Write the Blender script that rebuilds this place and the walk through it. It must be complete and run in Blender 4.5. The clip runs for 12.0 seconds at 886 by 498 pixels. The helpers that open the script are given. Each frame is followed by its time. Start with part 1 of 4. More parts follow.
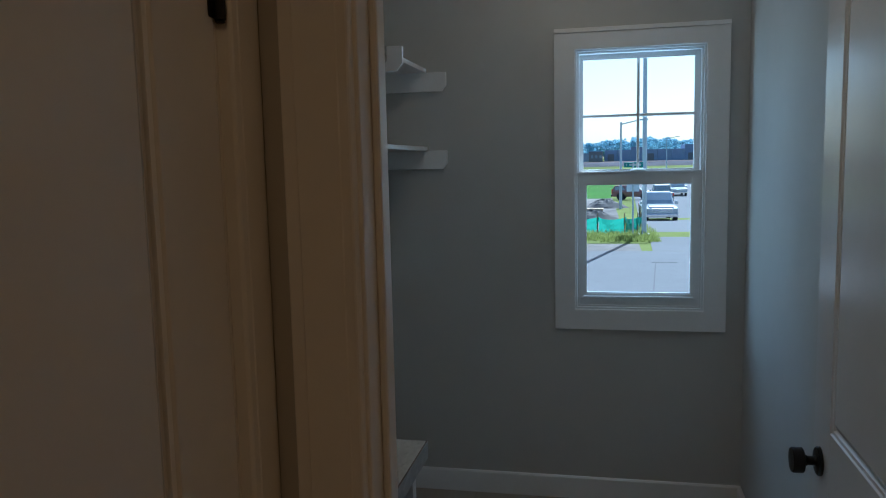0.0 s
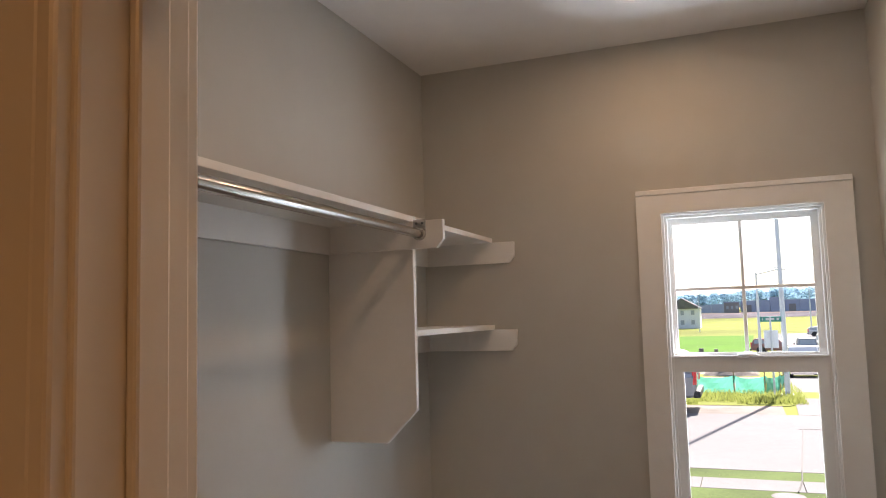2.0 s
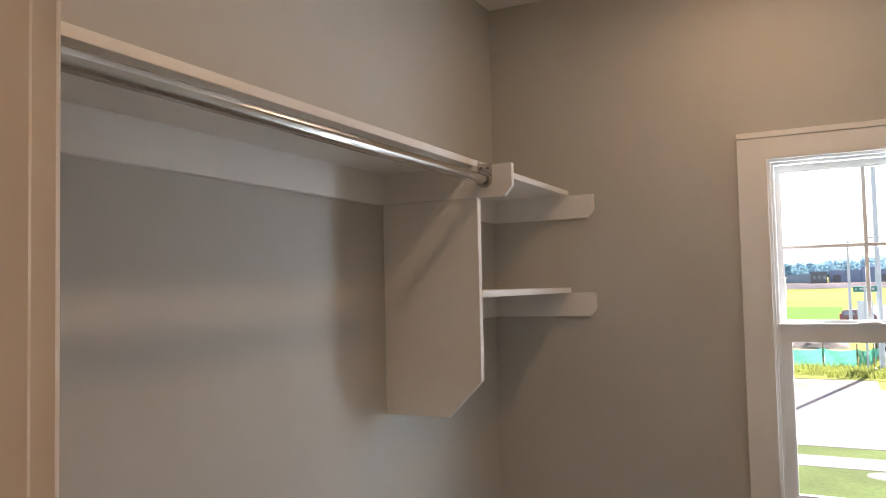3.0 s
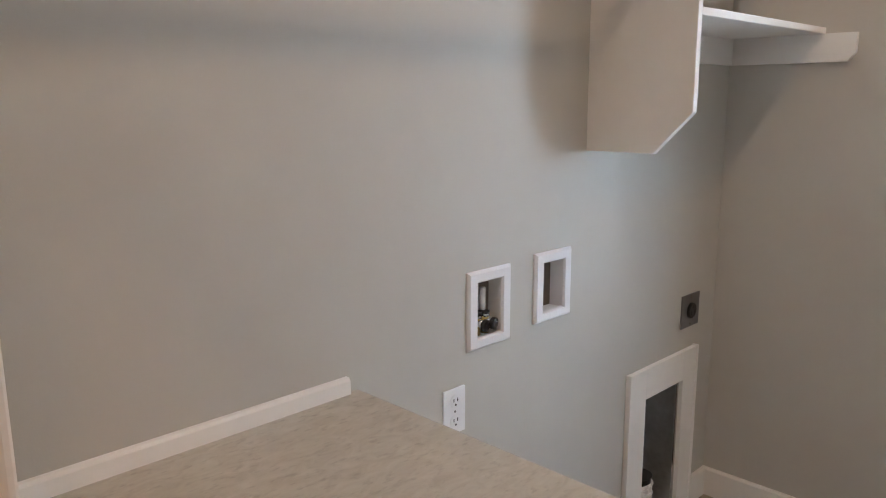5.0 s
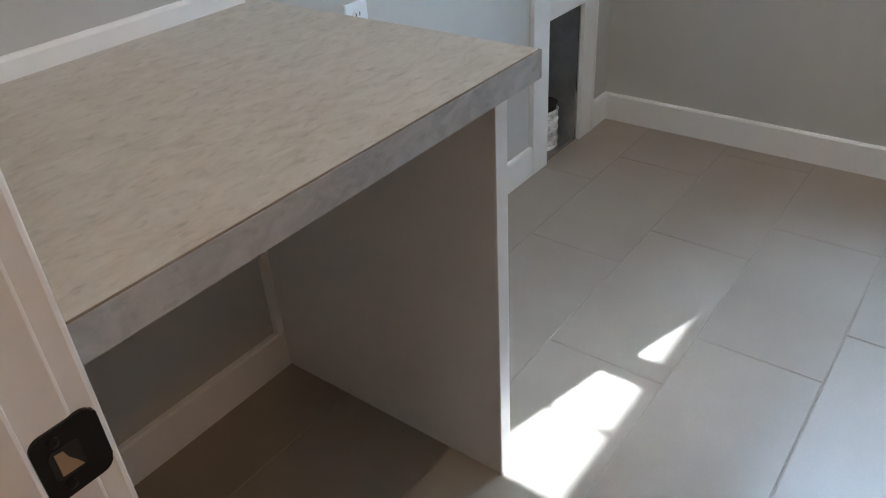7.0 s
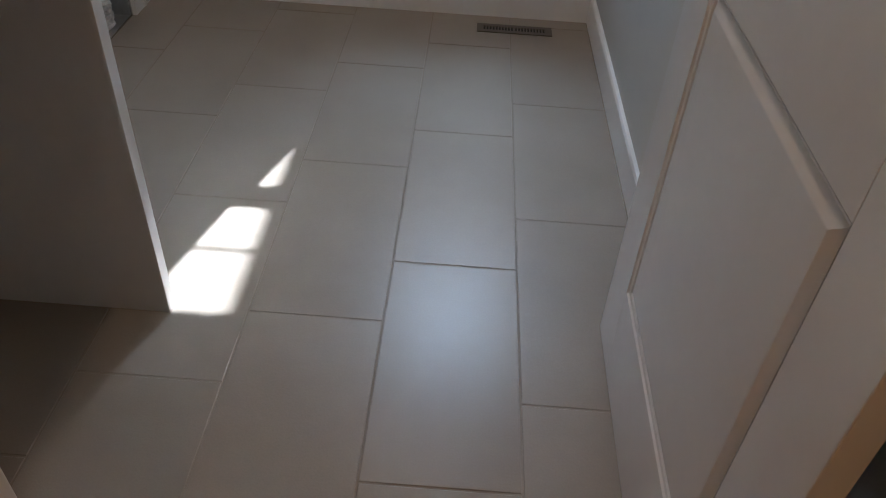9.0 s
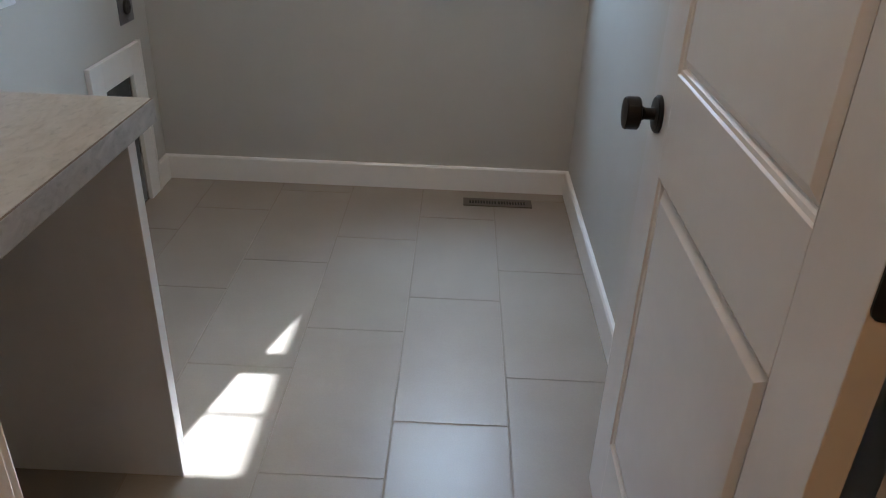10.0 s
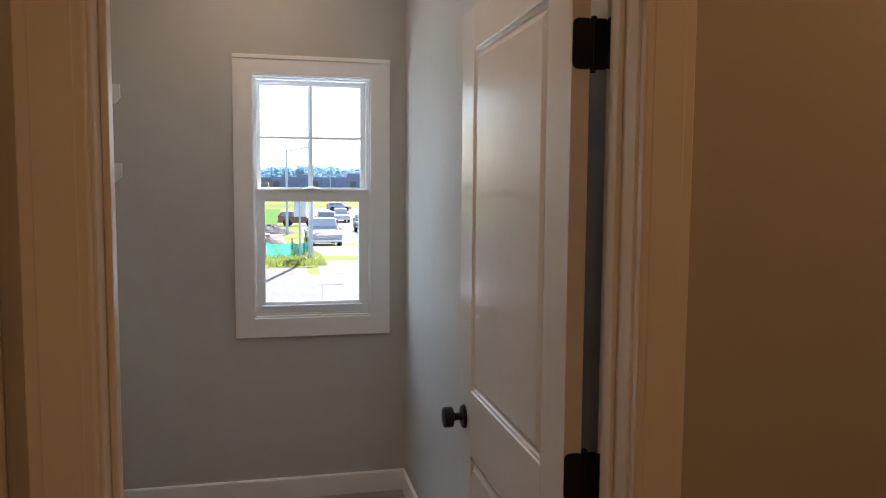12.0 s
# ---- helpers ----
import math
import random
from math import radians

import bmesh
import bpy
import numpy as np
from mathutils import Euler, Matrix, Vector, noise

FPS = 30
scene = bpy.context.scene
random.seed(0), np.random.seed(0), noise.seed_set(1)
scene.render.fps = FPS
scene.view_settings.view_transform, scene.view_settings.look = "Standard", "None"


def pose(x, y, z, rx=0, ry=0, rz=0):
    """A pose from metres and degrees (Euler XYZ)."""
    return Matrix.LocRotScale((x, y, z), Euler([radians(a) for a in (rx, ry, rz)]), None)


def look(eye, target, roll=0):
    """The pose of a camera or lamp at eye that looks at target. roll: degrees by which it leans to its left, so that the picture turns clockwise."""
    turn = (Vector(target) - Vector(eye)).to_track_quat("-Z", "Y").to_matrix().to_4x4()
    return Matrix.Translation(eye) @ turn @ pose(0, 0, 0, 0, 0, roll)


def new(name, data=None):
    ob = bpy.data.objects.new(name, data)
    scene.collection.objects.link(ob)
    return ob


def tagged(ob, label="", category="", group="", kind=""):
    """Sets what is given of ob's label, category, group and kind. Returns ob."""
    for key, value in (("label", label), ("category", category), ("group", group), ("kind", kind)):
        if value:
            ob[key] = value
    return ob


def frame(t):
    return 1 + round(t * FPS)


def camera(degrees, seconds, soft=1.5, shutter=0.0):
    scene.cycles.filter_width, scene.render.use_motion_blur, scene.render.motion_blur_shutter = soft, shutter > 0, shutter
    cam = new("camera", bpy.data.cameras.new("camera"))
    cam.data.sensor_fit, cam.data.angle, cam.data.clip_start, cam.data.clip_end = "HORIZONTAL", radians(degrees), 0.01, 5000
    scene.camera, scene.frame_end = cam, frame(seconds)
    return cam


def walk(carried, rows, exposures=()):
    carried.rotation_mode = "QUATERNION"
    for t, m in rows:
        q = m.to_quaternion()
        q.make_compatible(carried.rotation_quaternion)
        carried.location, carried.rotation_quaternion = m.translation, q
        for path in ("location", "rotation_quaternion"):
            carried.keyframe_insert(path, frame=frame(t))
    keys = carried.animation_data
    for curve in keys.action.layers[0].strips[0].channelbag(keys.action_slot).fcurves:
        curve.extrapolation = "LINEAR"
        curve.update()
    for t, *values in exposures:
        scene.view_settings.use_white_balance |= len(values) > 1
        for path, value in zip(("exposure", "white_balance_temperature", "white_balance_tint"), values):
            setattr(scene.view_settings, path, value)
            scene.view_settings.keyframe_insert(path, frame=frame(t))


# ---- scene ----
cam = camera(60.5, 12.0, soft=1.1)

# seconds, eye, target, roll
PATH = [
    (0, (1.11, -0.912, 1.601), (0.697, 1.031, 1.373), -1.3),
    (0.5, (1.109, -0.853, 1.579), (0.836, 1.118, 1.382), -1.8),
    (1, (1.188, -0.703, 1.605), (0.745, 1.247, 1.576), -1.8),
    (1.5, (1.263, -0.551, 1.702), (0.659, 1.352, 1.806), -1.5),
    (2, (1.247, -0.406, 1.712), (0.527, 1.451, 1.89), -1.6),
    (2.5, (1.175, -0.229, 1.708), (0.36, 1.589, 1.885), -1.6),
    (2.7, (1.147, -0.179, 1.702), (0.3, 1.626, 1.852), -1.4),
    (4.3, (1.177, 0.027, 1.542), (-0.059, 1.592, 1.396), -0.8),
    (4.5, (1.18, 0.037, 1.52), (-0.114, 1.548, 1.318), -0.4),
    (5, (1.187, 0.041, 1.462), (-0.203, 1.426, 1.075), -0.3),
    (5.5, (1.192, 0.03, 1.417), (-0.213, 1.335, 0.847), -0.8),
    (6, (1.194, 0.023, 1.340), (-0.174, 1.263, 0.571), -2.0),
    (6.5, (1.193, 0.023, 1.297), (-0.075, 1.255, 0.363), -2.8),
    (7, (1.228, -0.014, 1.257), (0.182, 1.292, 0.161), -3.8),
    (7.3, (1.230, -0.068, 1.261), (0.419, 1.326, 0.078), -2.2),
    (7.5, (1.247, -0.116, 1.240), (0.588, 1.309, 0.001), -1.2),
    (7.7, (1.262, -0.188, 1.228), (0.749, 1.250, -0.064), -0.4),
    (9.3, (1.234, -0.298, 1.205), (1.242, 1.250, -0.064), 3.9),
    (9.5, (1.229, -0.313, 1.220), (1.242, 1.299, 0.036), 3.8),
    (10, (1.235, -0.423, 1.317), (1.215, 1.341, 0.375), 2.3),
    (10.5, (1.25, -0.606, 1.405), (1.208, 1.277, 0.733), 1.0),
    (11, (1.214, -0.793, 1.474), (1.234, 1.157, 1.029), -0.1),
    (11.5, (1.11, -0.983, 1.513), (1.286, 0.987, 1.221), -0.5),
    (11.9, (1.058, -1.13, 1.555), (1.441, 0.823, 1.366), 0.2),
    (12, (1.056, -1.166, 1.562), (1.501, 0.777, 1.396), 0.4),
]
walk(cam, [(t, look(eye, target, roll)) for t, eye, target, roll in PATH],
     exposures=[(0.0, 0.89, 4650, -1), (0.6, 1.19, 5100, 4), (1.0, 1.49, 6000, 12), (1.5, 1.76, 6800, 18), (2.0, 1.99, 7000, 20), (2.7, 2.12, 7000, 19), (4.5, 2.99, 6500, 17), (5.5, 2.74, 5850, 11),
                (6.0, 3.21, 5450, 5), (6.5, 3.14, 5250, 3), (7.0, 2.94, 5250, 6), (7.5, 2.14, 5250, 6), (9.5, 2.24, 5550, 10), (10.0, 2.47, 5450, 8), (10.5, 2.69, 5450, 8), (11.0, 2.29, 5450, 9), (11.5, 1.86, 5550, 12), (12.0, 1.97, 6050, 14)])

# ---- daylight and lamps ----
SUN_DIR = Vector((0.222, 0.88, 1.0)).normalized()
world = bpy.data.worlds.new("sky")
scene.world = world
world.use_nodes = True
wn = world.node_tree.nodes
sky = wn.new("ShaderNodeTexSky")
sky.sky_type = "NISHITA"
sky.sun_disc = False
sky.sun_elevation = math.asin(SUN_DIR.z)
sky.sun_rotation = math.atan2(SUN_DIR.x, SUN_DIR.y)
sky.dust_density = 1.6
world.node_tree.links.new(sky.outputs[0], wn["Background"].inputs[0])
wn["Background"].inputs[1].default_value = 0.085
sun_data = bpy.data.lights.new("sun", "SUN")
sun_data.energy, sun_data.angle, sun_data.color = 5.0, radians(0.5), (1.0, 0.96, 0.91)
sun = new("sun", sun_data)
sun.matrix_basis = look(SUN_DIR * 40, (0, 0, 0))


def area_lamp(name, at, target, size, energy, color, shape="DISK", size_y=None):
    data = bpy.data.lights.new(name, "AREA")
    data.shape, data.size, data.energy, data.color = shape, size, energy, color
    if size_y:
        data.size_y = size_y
    ob = new(name, data)
    ob.matrix_basis = look(Vector(at), Vector(target))
    return ob


# x, y, power, cone
HALL_LAMPS = ((0.96, -1.65, 1.25, 170), (2.55, -0.47, 1.1, 175))
WARM = (1.0, 0.475, 0.165)
for hx, hy, power, cone in HALL_LAMPS:
    area_lamp("hall_downlight_lamp", (hx, hy, 2.758), (hx, hy, 0), 0.13, power, WARM).data.spread = radians(cone)
# the near lamp at y 0.62 is assumed, mirroring the known far one
for ly, power in ((0.62, 0.80), (2.09, 0.55)):
    area_lamp("laundry_downlight_lamp", (1.0, ly, 2.758), (1.0, ly, 0), 0.13, power, (1.0, 0.66, 0.39))
# unseen stand-in lamps outside: sky and sunlit-ground light at the window's head and sill
area_lamp("window_sky_fill", (1.262, 3.50, 2.90), (0.95, 1.1, 0.7), 0.75, 7.8, (0.66, 0.83, 1.0), "RECTANGLE", 0.75)
area_lamp("window_ground_fill", (1.262, 3.50, 0.22), (0.55, 1.0, 1.7), 0.75, 16.6, (0.78, 0.90, 1.0), "RECTANGLE", 0.75)
# added lamps out of view: low-sky light, slantwise from both sides of the window
area_lamp("window_side_fill", (1.99, 3.10, 1.50), (0.15, 1.10, 1.15), 0.60, 4.9, (0.70, 0.86, 1.0), "RECTANGLE", 1.1)
area_lamp("window_side_fill", (0.53, 3.10, 1.50), (1.60, 0.55, 0.95), 0.60, 1.9, (0.70, 0.86, 1.0), "RECTANGLE", 1.1)


# ---- materials ----
def nodes_of(name):
    mat = bpy.data.materials.new(name)
    mat.use_nodes = True
    nt = mat.node_tree
    return mat, nt.nodes, nt.links, nt.nodes["Principled BSDF"]


def surface(name, color, rough=0.5, metal=0.0, vary=0.06, grain=(40.0, 4.0), bump=0.0, bump_scale=200.0,
            rough_vary=0.08, per_object=0.0, spec=0.5, coat=0.0):
    """A painted or plain surface: colour that drifts at two scales, roughness that drifts, a fine relief."""
    mat, n, l, bsdf = nodes_of(name)
    coord = n.new("ShaderNodeTexCoord")
    mixes = None
    col = n.new("ShaderNodeRGB")
    col.outputs[0].default_value = (*color, 1)
    out = col.outputs[0]
    for scale, amount in ((grain[0], vary * 0.5), (grain[1], vary)):
        tex = n.new("ShaderNodeTexNoise")
        tex.inputs["Scale"].default_value = scale
        tex.inputs["Detail"].default_value = 4
        l.new(coord.outputs["Object"], tex.inputs["Vector"])
        ramp = n.new("ShaderNodeMapRange")
        ramp.inputs["From Min"].default_value, ramp.inputs["From Max"].default_value = 0.3, 0.7
        ramp.inputs["To Min"].default_value, ramp.inputs["To Max"].default_value = 1 - amount, 1 + amount
        l.new(tex.outputs["Fac"], ramp.inputs["Value"])
        mul = n.new("ShaderNodeVectorMath")
        mul.operation = "SCALE"
        l.new(out, mul.inputs[0])
        l.new(ramp.outputs[0], mul.inputs["Scale"])
        out = mul.outputs[0]
        mixes = tex
    if per_object:
        info = n.new("ShaderNodeObjectInfo")
        ramp = n.new("ShaderNodeMapRange")
        ramp.inputs["To Min"].default_value, ramp.inputs["To Max"].default_value = 1 - per_object, 1 + per_object
        l.new(info.outputs["Random"], ramp.inputs["Value"])
        mul = n.new("ShaderNodeVectorMath")
        mul.operation = "SCALE"
        l.new(out, mul.inputs[0])
        l.new(ramp.outputs[0], mul.inputs["Scale"])
        out = mul.outputs[0]
    l.new(out, bsdf.inputs["Base Color"])
    rr = n.new("ShaderNodeMapRange")
    rr.inputs["To Min"].default_value, rr.inputs["To Max"].default_value = max(0.02, rough - rough_vary), min(1, rough + rough_vary)
    l.new(mixes.outputs["Fac"], rr.inputs["Value"])
    l.new(rr.outputs[0], bsdf.inputs["Roughness"])
    bsdf.inputs["Metallic"].default_value = metal
    bsdf.inputs["Specular IOR Level"].default_value = spec
    bsdf.inputs["Coat Weight"].default_value = coat
    if bump:
        tex = n.new("ShaderNodeTexNoise")
        tex.inputs["Scale"].default_value = bump_scale
        tex.inputs["Detail"].default_value = 3
        l.new(coord.outputs["Object"], tex.inputs["Vector"])
        b = n.new("ShaderNodeBump")
        b.inputs["Strength"].default_value = bump
        b.inputs["Distance"].default_value = 0.002
        l.new(tex.outputs["Fac"], b.inputs["Height"])
        l.new(b.outputs[0], bsdf.inputs["Normal"])
    return mat


WALL = surface("wall_paint", (0.525, 0.515, 0.475), 0.62, vary=0.025, grain=(9.0, 1.2), bump=0.10, bump_scale=260, spec=0.35)
CEIL = surface("ceiling_paint", (0.83, 0.82, 0.8), 0.85, vary=0.02, grain=(12.0, 1.5), bump=0.35, bump_scale=120)
TRIM = surface("trim_paint", (0.84, 0.83, 0.8), 0.29, rough_vary=0.04, vary=0.02, grain=(30.0, 2.0), bump=0.05, bump_scale=90)
DOORP = surface("door_paint", (0.82, 0.81, 0.785), 0.235, vary=0.02, grain=(30.0, 2.0), bump=0.0, rough_vary=0.012, spec=0.8)
SHELFP = surface("shelf_paint", (0.81, 0.8, 0.77), 0.42, vary=0.025, grain=(25.0, 2.0), bump=0.08, bump_scale=120)
VINYL = surface("window_vinyl", (0.82, 0.83, 0.82), 0.36, rough_vary=0.04, vary=0.015, grain=(30.0, 3.0))
PLASTIC = surface("white_plastic", (0.80, 0.81, 0.82), 0.36, rough_vary=0.04, vary=0.015)
BLACK = surface("black_iron", (0.006, 0.006, 0.007), 0.40, vary=0.1, spec=0.3)
BLACKP = surface("black_plastic", (0.012, 0.012, 0.012), 0.5, vary=0.1)
NICKEL = surface("brushed_nickel", (0.50, 0.485, 0.46), 0.20, metal=1.0, vary=0.03, grain=(180.0, 20.0), rough_vary=0.02)
GALV = surface("galvanised_sheet", (0.5, 0.51, 0.52), 0.42, metal=0.9, vary=0.14, grain=(60.0, 9.0))
STEELP = surface("steel_cover_plate", (0.19, 0.19, 0.195), 0.42, metal=0.5, vary=0.08)
FOIL = surface("crumpled_foil", (0.82, 0.81, 0.78), 0.38, metal=0.55, vary=0.30, grain=(45.0, 22.0), bump=0.6, bump_scale=40)
BRONZE = surface("register_metal", (0.115, 0.094, 0.075), 0.45, metal=0.2, vary=0.1)
# near-black for thin plates drawn as the shade in slots and holes
DARK = surface("hole_shade_black", (0.02, 0.02, 0.02), 0.8)
BRASS = surface("brass_valve", (0.55, 0.38, 0.14), 0.35, metal=1.0, vary=0.1)
GROUT = surface("grout", (0.320, 0.280, 0.230), 0.9, vary=0.08, grain=(60.0, 6.0), bump=0.4)
OAK = surface("hall_floor_board", (0.24, 0.16, 0.10), 0.42, vary=0.15, grain=(30.0, 3.0))


GRASS = surface("lawn_grass", (0.06, 0.085, 0.028), 0.85, vary=0.3, grain=(14.0, 0.8), bump=0.25, bump_scale=30, spec=0.05)
FIELD = surface("dry_field_grass", (0.135, 0.155, 0.036), 0.9, vary=0.3, grain=(0.5, 0.03), spec=0.05)
CONCRETE = surface("street_concrete", (0.158, 0.154, 0.156), 0.85, vary=0.08, grain=(6.0, 0.25), bump=0.3, bump_scale=40, spec=0.05)
DIRT = surface("bare_dirt", (0.185, 0.165, 0.15), 0.95, vary=0.3, grain=(2.0, 0.2), bump=0.5, bump_scale=12, spec=0.05)
BANK = surface("dark_dirt_bank", (0.08, 0.074, 0.086), 0.95, vary=0.35, grain=(0.6, 0.06), spec=0.05)
RUST = surface("reddish_dirt", (0.125, 0.098, 0.092), 0.95, vary=0.3, grain=(0.6, 0.06), spec=0.05)
JOINT = surface("joint_sealant", (0.045, 0.044, 0.042), 0.8)
LIME = surface("fresh_lawn_grass", (0.055, 0.13, 0.014), 0.9, vary=0.12, grain=(3.0, 0.2), spec=0.05)
STEEL = surface("galvanised_pole", (0.55, 0.58, 0.62), 0.5, metal=0.0, vary=0.06)
SIGN_G = surface("green_sign_sheet", (0.015, 0.21, 0.18), 0.45)
SIGN_W = surface("white_sign_sheet", (0.5, 0.5, 0.5), 0.45)
ALU = surface("sign_back_aluminium", (0.72, 0.75, 0.78), 0.5, metal=0.0)
WALLFAR = surface("grey_precast_wall", (0.28, 0.32, 0.43), 0.9, vary=0.12, grain=(0.6, 0.05))
TANFAR = surface("tan_block_wall", (0.2, 0.19, 0.185), 0.9, vary=0.08, grain=(0.6, 0.1))
SIDING = surface("pale_siding", (0.62, 0.63, 0.65), 0.8, vary=0.05, grain=(1.0, 0.2))
ROOF = surface("shingle_roof", (0.12, 0.115, 0.115), 0.9, vary=0.2, grain=(3.0, 0.5))


def leaf_surface(name, color, through_share, vary, grain):
    """Leaves and blades: a rough face that also lets light through."""
    mat = surface(name, color, 0.8, vary=vary, grain=grain)
    n, l = mat.node_tree.nodes, mat.node_tree.links
    bsdf, out = n["Principled BSDF"], n["Material Output"]
    tr = n.new("ShaderNodeBsdfTranslucent")
    tr.inputs["Color"].default_value = (*[min(1, c * 1.5) for c in color], 1)
    mix = n.new("ShaderNodeMixShader")
    mix.inputs[0].default_value = through_share
    l.new(bsdf.outputs[0], mix.inputs[1])
    l.new(tr.outputs[0], mix.inputs[2])
    l.new(mix.outputs[0], out.inputs["Surface"])
    return mat


# leaf colour paled and blued to carry the haze of distance
LEAF = leaf_surface("hazed_far_foliage", (0.4, 0.5, 0.55), 0.80, 0.25, (1.2, 0.15))
SILT = leaf_surface("green_silt_fence", (0.055, 0.22, 0.165), 0.6, 0.12, (5.0, 1.0))
TUFT = leaf_surface("tall_weeds", (0.16, 0.185, 0.05), 0.6, 0.25, (9.0, 0.7))
CAR_W = surface("white_car_paint", (0.5, 0.51, 0.53), 0.25, vary=0.02, coat=0.5)
CAR_S = surface("silver_car_paint", (0.24, 0.25, 0.27), 0.25, metal=0.3, vary=0.03, coat=0.5)
CAR_D = surface("dark_car_paint", (0.05, 0.055, 0.06), 0.25, vary=0.03, coat=0.5)
CAR_R = surface("red_car_paint", (0.26, 0.12, 0.1), 0.3, vary=0.03, coat=0.5)
# glass base colour raised to paint in the reflected sky
CARGLASS = surface("sky_paled_car_glass", (0.3, 0.33, 0.36), 0.06)
TYRE = surface("tyre_rubber", (0.02, 0.02, 0.02), 0.8)
TAIL = surface("red_tail_lens", (0.60, 0.02, 0.02), 0.2)
CHROME = surface("bright_chrome", (0.7, 0.7, 0.72), 0.15, metal=1.0)
# brown board colour, darkened to carry shade inside the first washer box
BOARD = surface("shaded_back_board", (0.2, 0.175, 0.155), 0.8, vary=0.15, grain=(40.0, 9.0))
RAWWOOD = surface("raw_lumber", (0.36, 0.26, 0.15), 0.8, vary=0.15, grain=(6.0, 1.0))


def tile_material():
    mat, n, l, bsdf = nodes_of("porcelain_tile")
    coord = n.new("ShaderNodeTexCoord")
    info = n.new("ShaderNodeObjectInfo")
    shift = n.new("ShaderNodeVectorMath")
    shift.operation = "MULTIPLY_ADD"
    shift.inputs[1].default_value = (1, 1, 1)
    l.new(coord.outputs["Object"], shift.inputs[0])
    comb = n.new("ShaderNodeCombineXYZ")
    mul = n.new("ShaderNodeMath")
    mul.operation = "MULTIPLY"
    mul.inputs[1].default_value = 37.0
    l.new(info.outputs["Random"], mul.inputs[0])
    for k in range(3):
        l.new(mul.outputs[0], comb.inputs[k])
    l.new(comb.outputs[0], shift.inputs[2])
    cloud = n.new("ShaderNodeTexNoise")
    cloud.inputs["Scale"].default_value = 3.2
    cloud.inputs["Detail"].default_value = 6
    cloud.inputs["Distortion"].default_value = 0.15
    l.new(shift.outputs[0], cloud.inputs["Vector"])
    ramp = n.new("ShaderNodeValToRGB")
    ramp.color_ramp.elements[0].position, ramp.color_ramp.elements[0].color = 0.22, (0.305, 0.265, 0.215, 1)
    ramp.color_ramp.elements[1].position, ramp.color_ramp.elements[1].color = 0.80, (0.365, 0.324, 0.272, 1)
    l.new(cloud.outputs["Fac"], ramp.inputs[0])
    grain = n.new("ShaderNodeTexNoise")
    grain.inputs["Scale"].default_value = 260
    l.new(shift.outputs[0], grain.inputs["Vector"])
    gm = n.new("ShaderNodeMapRange")
    gm.inputs["To Min"].default_value, gm.inputs["To Max"].default_value = 0.93, 1.07
    l.new(grain.outputs["Fac"], gm.inputs["Value"])
    sc = n.new("ShaderNodeVectorMath")
    sc.operation = "SCALE"
    l.new(ramp.outputs[0], sc.inputs[0])
    l.new(gm.outputs[0], sc.inputs["Scale"])
    l.new(sc.outputs[0], bsdf.inputs["Base Color"])
    rm = n.new("ShaderNodeMapRange")
    rm.inputs["To Min"].default_value, rm.inputs["To Max"].default_value = 0.29, 0.35
    bsdf.inputs["Specular IOR Level"].default_value = 0.37
    l.new(cloud.outputs["Fac"], rm.inputs["Value"])
    l.new(rm.outputs[0], bsdf.inputs["Roughness"])
    b = n.new("ShaderNodeBump")
    b.inputs["Strength"].default_value, b.inputs["Distance"].default_value = 0.12, 0.002
    l.new(grain.outputs["Fac"], b.inputs["Height"])
    l.new(b.outputs[0], bsdf.inputs["Normal"])
    return mat


TILE = tile_material()


